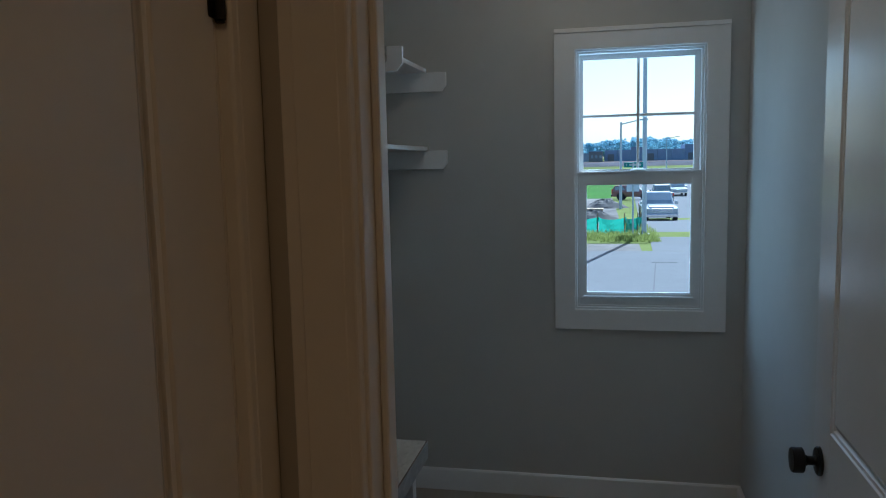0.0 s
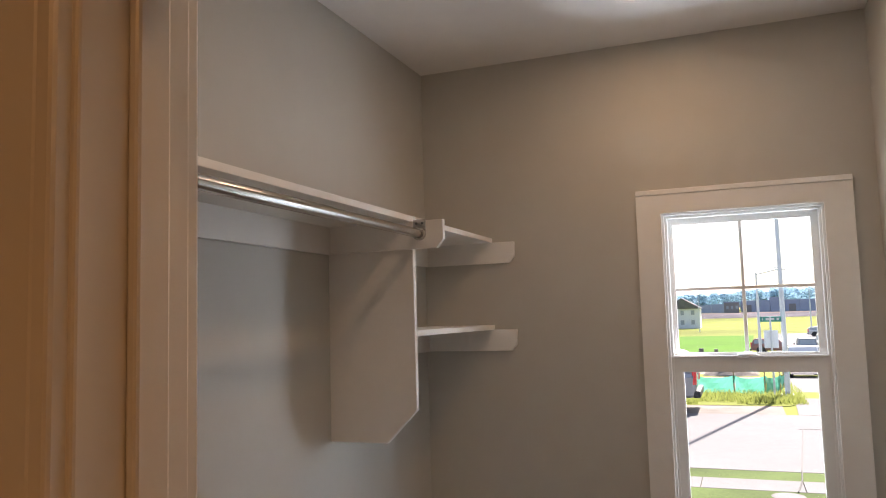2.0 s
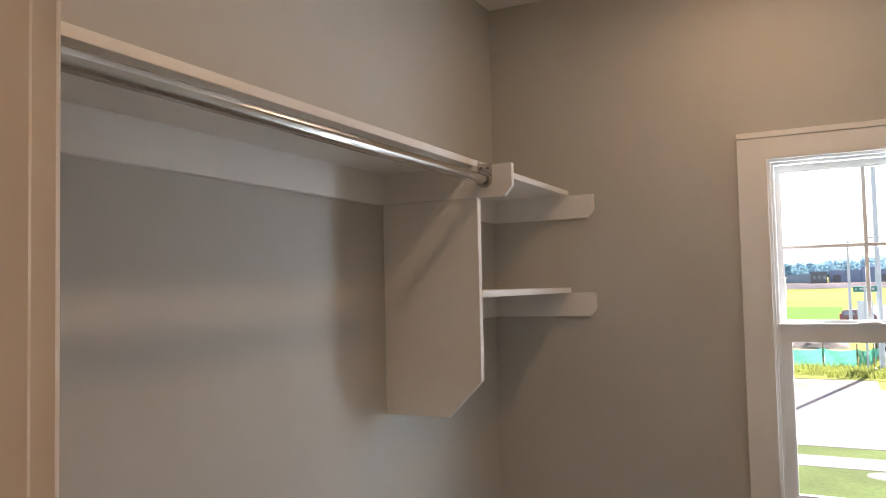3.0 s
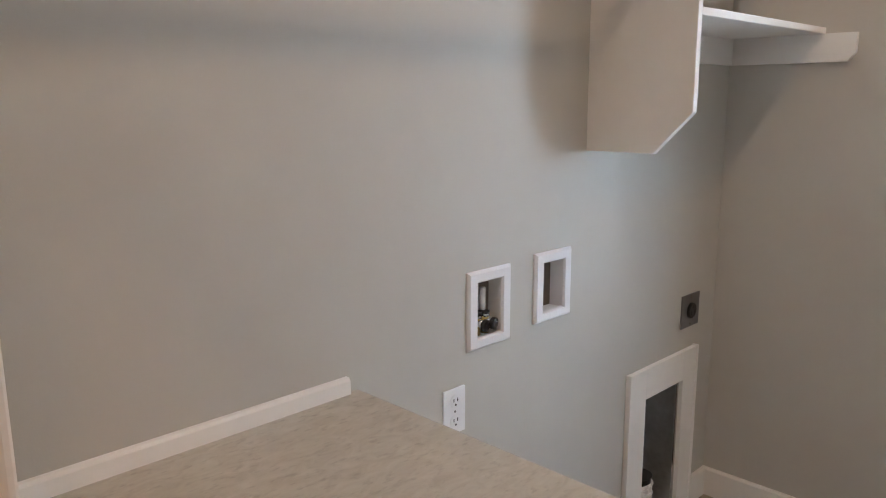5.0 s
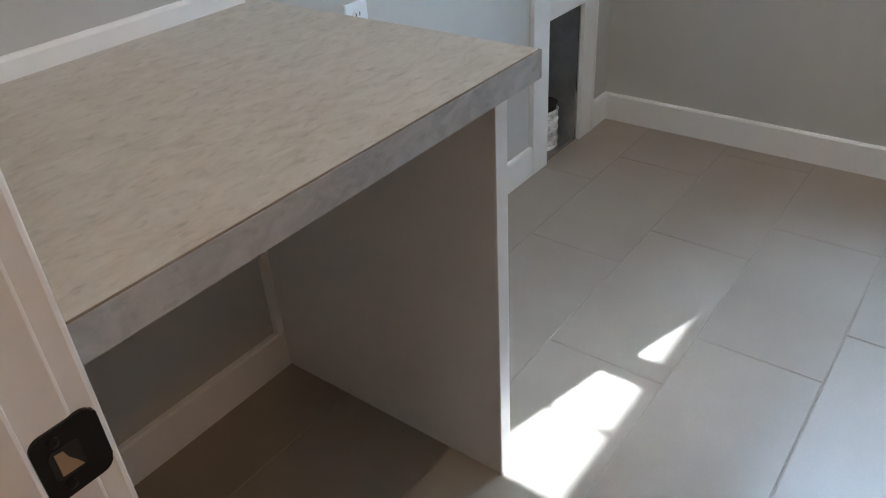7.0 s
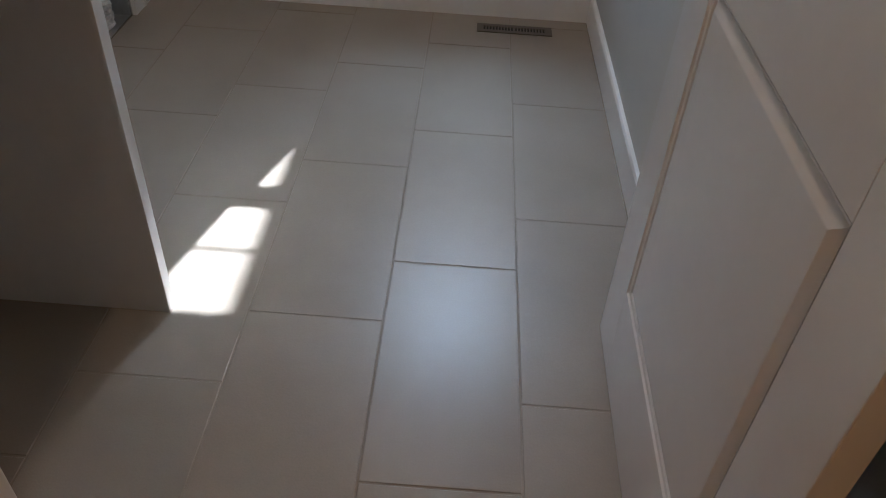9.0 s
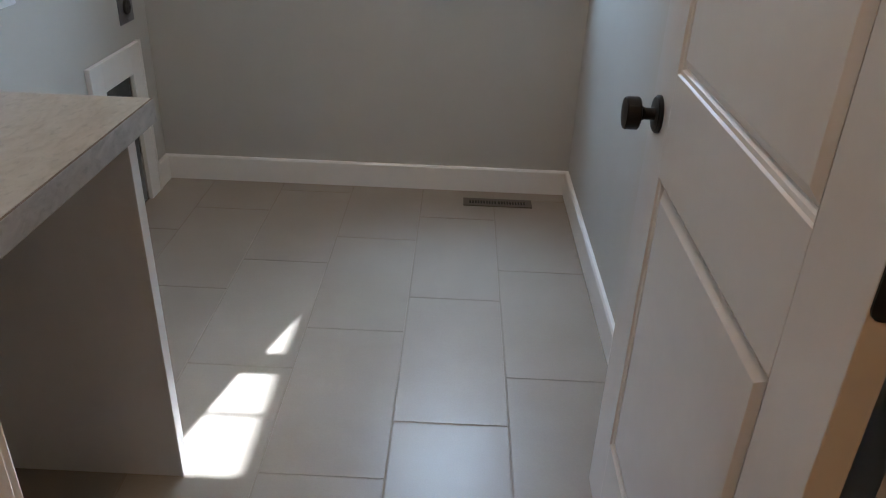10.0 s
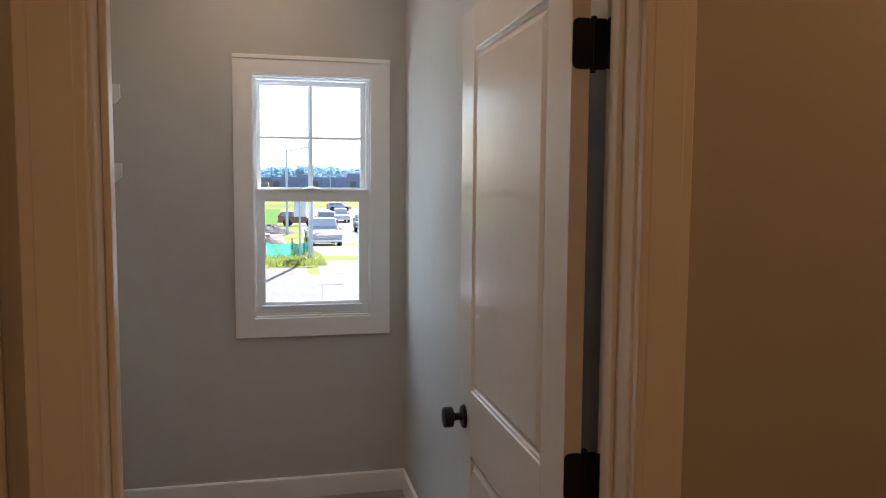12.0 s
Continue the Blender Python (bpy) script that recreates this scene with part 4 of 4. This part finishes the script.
def scatter_blades(name, spots, height, material, label):
    """Tufts of narrow blades at random over a stretch of ground."""
    rng = random.Random(7)
    bm = bmesh.new()
    for n, x0, x1, y0, y1 in spots:
        for _ in range(n):
            x, y = rng.uniform(x0, x1), rng.uniform(y0, y1)
            h = height * rng.uniform(0.4, 1.3)
            a = rng.uniform(0, math.pi)
            w, lean = 0.012 * rng.uniform(0.6, 1.5), rng.uniform(-0.45, 0.45) * h
            z = ground_z(y)
            c, d = math.cos(a) * w, math.sin(a) * w
            v = [bm.verts.new(q) for q in ((x - c, y - d, z), (x + c, y + d, z), (x + lean + c * 0.3, y + d * 0.3, z + h), (x + lean - c * 0.3, y - d * 0.3, z + h))]
            bm.faces.new(v)
    return tagged(part(name, bm, material), label, "weeds", kind="stuff")


scatter_blades("tall_weeds", [(3200, -1.4, 2.8, 24.3, 26.7), (1200, 1.0, 2.9, 23.9, 25.4), (700, -1.3, -0.1, 23.7, 24.4), (900, 1.6, 3.0, 27.0, 40.0)], 0.16, TUFT, "yellow-green weeds on the street corner")

# silt fence: posts and a sagging green sheet
fence = thing("silt_fence", (0.8, 27.0, -1.1), "green plastic silt fence on wooden stakes", "fence")
runs = [(-6.0, 27.6), (-4.0, 27.4), (-2.2, 27.3), (-0.4, 27.2), (0.9, 27.0), (1.85, 26.8), (2.35, 28.0), (2.6, 31.0), (2.9, 35.0), (3.2, 39.0)]
for (xa, ya), (xb, yb) in zip(runs, runs[1:]):
    bm = bmesh.new()
    cols = []
    for k in range(7):
        f = k / 6
        x, y = xa + (xb - xa) * f, ya + (yb - ya) * f
        z = ground_z(y)
        sag = 0.10 * math.sin(math.pi * f)
        cols.append([bm.verts.new((x + 0.05 * math.sin(5 * f + j), y + 0.04 * math.cos(7 * f + j), z + (0.60 - sag) * j / 3)) for j in range(4)])
    for a, b in zip(cols, cols[1:]):
        for j in range(3):
            bm.faces.new((a[j], b[j], b[j + 1], a[j + 1]))
    part("sheet", bm, SILT, fence, "green plastic sheet")
for xa, ya in runs:
    part("stake", box(xa - 0.02, xa + 0.02, ya - 0.02, ya + 0.02, ground_z(ya) - 0.2, ground_z(ya) + 0.74), RAWWOOD, fence)

# street light pole and the signs on the corner
pole = thing("street_light", (2.49, 26.2, -1.1), "tall galvanised street light pole on the corner", "street light")
part("shaft", tube((2.49, 26.2, -1.15), (2.49, 26.2, 12.4), 0.085, 18, 0.045), STEEL, pole)
part("base_plate", box(2.29, 2.69, 26.0, 26.4, -1.1, -1.03, 0.01), STEEL, pole)
part("arm", tube((2.49, 26.2, 12.2), (0.7, 25.6, 12.6), 0.045, 12), STEEL, pole)
part("lamp_head", box(0.2, 0.8, 25.4, 25.7, 12.54, 12.66, 0.03), STEEL, pole)
part("banner_bracket", tube((2.30, 26.2, 3.0), (2.49, 26.2, 3.0), 0.02, 8), STEEL, pole)

sign = thing("road_sign", (2.10, 25.9, -1.1), "pale back of a road sign under a green street name blade", "road sign")
part("post", tube((2.10, 25.9, -1.2), (2.10, 25.9, 1.42), 0.032, 10), STEEL, sign)
part("plate", box(1.89, 2.31, 25.935, 25.940, 0.44, 1.00, 0.001), ALU, sign, "bare pale back of the plate")
blade = part("name_blade", box(1.80, 2.43, 25.88, 25.90, 1.27, 1.44, 0.008), SIGN_G, sign, "green street name blade")
for bx0, bx1 in ((1.86, 1.89), (1.97, 2.22), (2.29, 2.36)):
    part("lettering_bar", box(bx0, bx1, 25.874, 25.879, 1.32, 1.39), SIGN_W, blade, "white lettering")


def far_lamp(x, y, h, reach):
    root = thing("street_light", (x, y, ground_z(y)), "slim grey street light along the side street", "street light", group="far street lights")
    z = ground_z(y)
    part("shaft", tube((x, y, z), (x, y, z + h), 0.13, 12, 0.08), STEEL, root)
    part("arm", tube((x, y, z + h - 0.2), (x + reach, y, z + h + 0.15), 0.06, 8), STEEL, root)
    part("lamp_head", box(x + reach - 0.1, x + reach + 0.7, y - 0.2, y + 0.2, z + h + 0.08, z + h + 0.22, 0.03), STEEL, root)


far_lamp(2.6, 68, 7.6, 1.6)
far_lamp(13.6, 160, 9.0, 1.8)
far_lamp(-8.0, 190, 9.0, 1.8)


# ---- parked vehicles ----
def vehicle(kind, x, y, turn, paint, label, category):
    """A pickup or a sport utility drawn with its nose to -y, then turned about the upright axis."""
    root = thing(category.replace(" ", "_"), (x, y, ground_z(y)), label, category)
    lw, h = (1.98, 1.90) if kind == "pickup" else (1.88, 1.75)
    ln = 5.6 if kind == "pickup" else 4.7
    half = lw / 2
    cy, sy = math.cos(radians(turn)), math.sin(radians(turn))

    def put(name, bm, mat, lab="", smooth=False, parent=root):
        for v in bm.verts:
            a, b, c = v.co
            if c > 1.08:
                a *= 1 - 0.17 * (c - 1.08) / (h - 1.08)      # the cab leans in towards the roof
            v.co = (x + a * cy - b * sy, y + a * sy + b * cy, ground_z(y) + c)
        return part(name, bm, mat, parent, lab, smooth)
    a, b = -ln / 2, ln / 2
    lower = [(a + 0.10, 0.38), (b - 0.05, 0.42), (b, 0.62), (b, 1.02), (b - 0.05, 1.08), (a + 1.45, 1.10), (a + 0.35, 1.02), (a + 0.05, 0.88), (a, 0.60)]
    put("body", prism(lower, "x", -half, half, 0.10), paint, "", True)
    put("hood", prism([(a + 0.20, 0.98), (a + 1.50, 1.05), (a + 1.50, 1.15), (a + 0.55, 1.11), (a + 0.24, 1.05)], "x", -half * 0.78, half * 0.78, 0.03), paint)
    if kind == "pickup":
        cab = [(a + 1.45, 1.08), (a + 2.10, h - 0.03), (a + 2.45, h), (a + 3.35, h - 0.02), (a + 3.65, h - 0.10), (a + 3.75, 1.08)]
    else:
        cab = [(a + 1.25, 1.06), (a + 1.95, h - 0.05), (a + 2.4, h), (b - 0.55, h - 0.04), (b - 0.25, h - 0.14), (b - 0.05, 1.06)]
    put("cab", prism(cab, "x", -half + 0.08, half - 0.08, 0.06), paint)
    ws = [(cab[0][0] + 0.03, 1.14), (cab[1][0] - 0.06, h - 0.14)]
    put("windscreen", prism([(ws[0][0], ws[0][1]), (ws[1][0], ws[1][1]), (ws[1][0] + 0.05, ws[1][1]), (ws[0][0] + 0.05, ws[0][1])], "x", -half + 0.20, half - 0.20), CARGLASS, "windscreen coloured pale as sky reflection")
    rear = [(cab[-1][0] + 0.012, 1.16), (cab[-2][0] + 0.012, h - 0.20)]
    put("rear_window", prism([rear[0], rear[1], (rear[1][0] - 0.05, rear[1][1]), (rear[0][0] - 0.05, rear[0][1])], "x", -half + 0.24, half - 0.24), CARGLASS, "rear window coloured pale as sky reflection")
    for sgn in (-1, 1):
        xs = sgn * (half - 0.080)
        y0, y1 = cab[1][0] + 0.02, cab[-2][0] - 0.12
        mid = (y0 + y1) / 2
        for u0, u1 in ((y0 - 0.25, mid - 0.04), (mid + 0.04, y1)):
            put("side_window", prism([(u0, 1.16), (u1, 1.16), (u1, h - 0.16), (max(u0 + 0.25, u0), h - 0.16)], "x", min(xs, xs + sgn * 0.012), max(xs, xs + sgn * 0.012)), CARGLASS)
        put("headlight", box(sgn * half * 0.86 - 0.16, sgn * half * 0.86 + 0.10 * sgn * 0 + 0.12, a - 0.012, a + 0.06, 0.76, 0.95, 0.02), SIGN_W, "clear headlight")
        put("tail_light", box(min(sgn * half * 0.84, sgn * half * 1.004), max(sgn * half * 0.84, sgn * half * 1.004), b - 0.10, b + 0.012, 0.78, 1.30 if kind != "pickup" else 1.04, 0.015), TAIL, "red tail light")
        put("mirror", box(min(sgn * half, sgn * (half + 0.20)), max(sgn * half, sgn * (half + 0.20)), a + 1.72, a + 1.84, 1.12, 1.32, 0.03), paint)
    put("grille", box(-half * 0.62, half * 0.62, a - 0.015, a + 0.05, 0.66, 0.94, 0.02), GALV, "grey grille")
    put("grille_bar", box(-half * 0.62, half * 0.62, a - 0.03, a + 0.02, 0.78, 0.83, 0.01), CHROME, "bright grille bar")
    put("front_bumper", box(-half * 0.98, half * 0.98, a - 0.10, a + 0.12, 0.40, 0.62, 0.04), CHROME if kind == "pickup" else paint)
    put("rear_bumper", box(-half * 0.98, half * 0.98, b - 0.10, b + 0.10, 0.42, 0.62, 0.04), CHROME if kind == "pickup" else BLACKP)
    if kind == "pickup":
        put("bed_liner", box(-half + 0.12, half - 0.12, a + 3.85, b - 0.08, 1.08, 1.105), BLACKP)
    for wy in (a + 0.95, b - 1.05):
        for sgn in (-1, 1):
            bm = lathe([(0.21, -0.12), (0.36, -0.12), (0.385, -0.09), (0.385, 0.09), (0.36, 0.12), (0.21, 0.12)], (sgn * (half - 0.12), wy, 0.385), (1, 0, 0), 24)
            t = put("wheel", bm, TYRE, "black tyre")
            put("wheel_arch", lathe([(0.40, -0.01), (0.47, -0.01), (0.47, 0.012), (0.40, 0.012)], (sgn * half, wy, 0.42), (1, 0, 0), 24), BLACKP, "dark wheel arch")
            bm = lathe([(0.23, -0.125), (0.19, -0.10), (0.05, -0.11), (0.05, 0.11), (0.19, 0.10), (0.23, 0.125)], (sgn * (half - 0.12), wy, 0.385), (1, 0, 0), 20)
            put("rim", bm, CHROME, "", False, t)
    return root


vehicle("pickup", 4.55, 50.5, 2, CAR_W, "white pickup truck parked facing up the side street", "pickup truck")
vehicle("pickup", 7.2, 84.0, 182, CAR_S, "grey pickup truck parked on the side street", "pickup truck")
vehicle("pickup", 10.6, 104.0, 2, CAR_W, "white pickup truck driving lane of the side street, parked", "pickup truck")
vehicle("suv", 10.2, 72.0, 3, CAR_D, "dark sport utility parked at the side street kerb", "parked car")
vehicle("suv", 4.5, 91.0, 82, CAR_R, "red car parked on the building site", "parked car")
vehicle("suv", 14.5, 150.0, 90, CAR_W, "white van far down the side street", "parked car")
vehicle("suv", -2.34, 22.45, 270, CAR_S, "silver sport utility parked along the street", "parked car")

# ---- building site clutter ----
ground_strip("green_lawn", LIME, lambda y: (-0.16 * y, 0.021 * y), steps_between(96, 160, 10), 0.03, "bright green mown lawn before the far field", "lawn")
for ux, uw, uh in ((-3.2, 0.5, 0.6), (-1.6, 0.4, 0.5), (-6.4, 0.6, 0.5)):
    ub = thing("utility_pedestal", (ux, 92.0, ground_z(92)), "dark green utility pedestal on the dirt lot", "utility box", group="utility pedestals")
    part("cabinet", box(ux - uw / 2, ux + uw / 2, 91.8, 92.2, ground_z(92), ground_z(92) + uh, 0.03), CAR_D, ub)
    part("lid", box(ux - uw / 2 - 0.03, ux + uw / 2 + 0.03, 91.77, 92.23, ground_z(92) + uh, ground_z(92) + uh + 0.05, 0.01), CAR_D, ub)
lum = thing("lumber_stack", (-0.6, 60, ground_z(60)), "stack of raw lumber on the dirt lot", "lumber")
for i in range(5):
    for j in range(4):
        part("plank", box(-2.0 + j * 0.02, 1.0 + 0.03 * i, 59.4 + j * 0.30, 59.66 + j * 0.30, ground_z(60) + i * 0.09, ground_z(60) + i * 0.09 + 0.08), RAWWOOD, lum)
pad = ground_strip("driveway_slab", CONCRETE, lambda y: (-9.0, 1.2), steps_between(38, 47, 6), 0.03, "pale gravel pad on the building site", "pad")
for hx, hy, hr, hh in ((-2.0, 34.0, 2.2, 0.45), (0.4, 52.0, 1.8, 0.7), (-5.0, 55.0, 3.0, 0.9), (1.2, 70.0, 2.0, 0.8)):
    bm = bmesh.new()
    rings = []
    for k in range(6):
        f = k / 5
        rings.append([bm.verts.new((hx + hr * (1 - f * 0.9) * math.cos(a) * (1 + 0.15 * math.sin(3 * a + hx)), hy + hr * 0.7 * (1 - f * 0.9) * math.sin(a), ground_z(hy) - 0.05 + hh * math.sin(f * math.pi / 2) * (1 + 0.15 * math.cos(4 * a + k))))
                      for a in (2 * math.pi * i / 18 for i in range(18))])
    for a, b in zip(rings, rings[1:]):
        for i in range(18):
            bm.faces.new((a[i], a[(i + 1) % 18], b[(i + 1) % 18], b[i]))
    bm.faces.new(rings[-1])
    tagged(part("dirt_pile", bm, DIRT), "pile of brown dirt on the building site", "dirt pile", group="dirt piles")

# ---- far buildings and woods ----
far = thing("warehouse", (30, 306, 0.2), "long grey warehouse beyond the field", "building")
for i in range(18):
    x0 = 1.5 + i * 5.0
    top = 4.6 + (1.0 if i % 5 == 2 else 0.0) + (1.6 if i > 5 else 0)
    part("wall_panel", box(x0, x0 + 4.9, 304, 320, -1.0, top, 0.05), WALLFAR, far)
    if i % 3 == 0:
        part("dock_door", box(x0 + 1.2, x0 + 3.6, 303.9, 304, 0.3, 3.0), TANFAR, far)
low = thing("far_building", (-3, 300, 0.2), "low tan block building beyond the field", "building")
part("walls", box(-4.4, 0.8, 298, 306, -0.5, 4.0, 0.05), TANFAR, low)
for i in range(3):
    part("window", box(-3.6 + i * 1.6, -2.8 + i * 1.6, 297.94, 298, 1.6, 2.8), CARGLASS, low)
part("parapet", box(-4.5, 0.9, 297.9, 306.1, 4.0, 4.3), WALLFAR, low)
wl = thing("far_wall", (-25, 310, 0.2), "long dark far wall below the trees", "wall")
for i in range(12):
    part("wall_panel", box(-62 + i * 4.8, -57.3 + i * 4.8, 310, 311, -1, 3.4 + 0.2 * (i % 2)), WALLFAR, wl)


def far_house(x, y, w):
    z = ground_z(y)
    root = thing("house", (x, y, z), "pale two-storey house with a dark gable roof", "house", group="far houses")
    part("wall", box(x - w / 2, x + w / 2, y, y + 9, z - 0.5, z + 5.4, 0.03), SIDING, root)
    part("roof", prism([(x - w / 2 - 0.5, z + 5.3), (x + w / 2 + 0.5, z + 5.3), (x, z + 8.2)], "y", y - 0.5, y + 9.5), ROOF, root)
    for fz in (1.0, 3.6):
        for dx in (-0.3, 0.0, 0.3):
            wdw = part("window", box(x + dx * w - 0.5, x + dx * w + 0.5, y - 0.06, y, z + fz, z + fz + 1.3), SIGN_W, root)
            part("pane", box(x + dx * w - 0.42, x + dx * w + 0.42, y - 0.08, y - 0.06, z + fz + 0.08, z + fz + 1.22), CARGLASS, wdw)


far_house(-13.5, 215, 9.0)
far_house(-26.0, 222, 9.0)


def woods():
    """A far belt of trees: trunks and crowns of many small leaf clumps with an uneven skyline."""
    rng = random.Random(11)
    bm = bmesh.new()
    for t in range(300):
        x, y = rng.uniform(-75, 105), rng.uniform(335, 375)
        h = rng.uniform(6.6, 8.4) + 0.9 * math.sin(x * 0.11) + (0.9 if x > 15 else 0)
        z = ground_z(y)
        tube((x, y, z), (x, y, z + h * 0.5), 0.25, 5, 0.12, bm, False)
        for c in range(95):
            a, e = rng.uniform(0, 6.28), rng.uniform(0.0, 1.0)
            r = (1 - abs(e - 0.45)) * h * 0.34 * rng.uniform(0.4, 1.0)
            cx, cyy, cz = x + r * math.cos(a), y + r * math.sin(a), z + h * (0.22 + 0.74 * e)
            s = rng.uniform(0.35, 0.85)
            vs = [bm.verts.new((cx + s * p[0] * rng.uniform(0.7, 1.3), cyy + s * p[1], cz + s * 0.8 * p[2] * rng.uniform(0.7, 1.3))) for p in ((1, 0, 0), (-1, 0, 0), (0, 1, 0), (0, -1, 0), (0, 0, 1), (0, 0, -1))]
            for f in ((0, 2, 4), (2, 1, 4), (1, 3, 4), (3, 0, 4), (2, 0, 5), (1, 2, 5), (3, 1, 5), (0, 3, 5)):
                bm.faces.new([vs[k] for k in f])
    me = bpy.data.meshes.new("woods")
    bm.to_mesh(me)
    bm.free()
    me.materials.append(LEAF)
    tagged(new("woods", me), "far belt of trees on the skyline, coloured pale for haze", "woods", kind="stuff")


woods()

# ---- the house outside: unseen wing cuts the sun patch, walls close the shell ----
wing = thing("sun_blocking_wing", (4.3, 5.4, -1.1), "unseen taller wing assumed beside the window, shading the sun", "house wing", kind="structure")
part("wall", box(2.30, 6.3, 2.78, 8.4, -1.2, 4.95), SIDING, wing)
# eave line placed to give the floor's sun patch its straight side
part("eave", box(1.897, 6.6, 2.90, 8.8, 4.95, 5.15, 0.01), TRIM, wing)
part("roof", prism([(1.946, 5.15), (6.6, 5.15), (4.25, 6.9)], "y", 2.95, 8.8), ROOF, wing)
tagged(part("foundation", box(-0.14, HR + 0.14, HB - 0.14, L + 0.10, -1.3, -0.2), CONCRETE), "pale concrete house foundation", "foundation", kind="structure")
tagged(part("upper_storey", box(-0.14, HR + 0.14, HB - 0.14, L + 0.10, H + 0.2, H + 2.9), SIDING), "pale sided upper storey of the house", "wall", kind="structure")
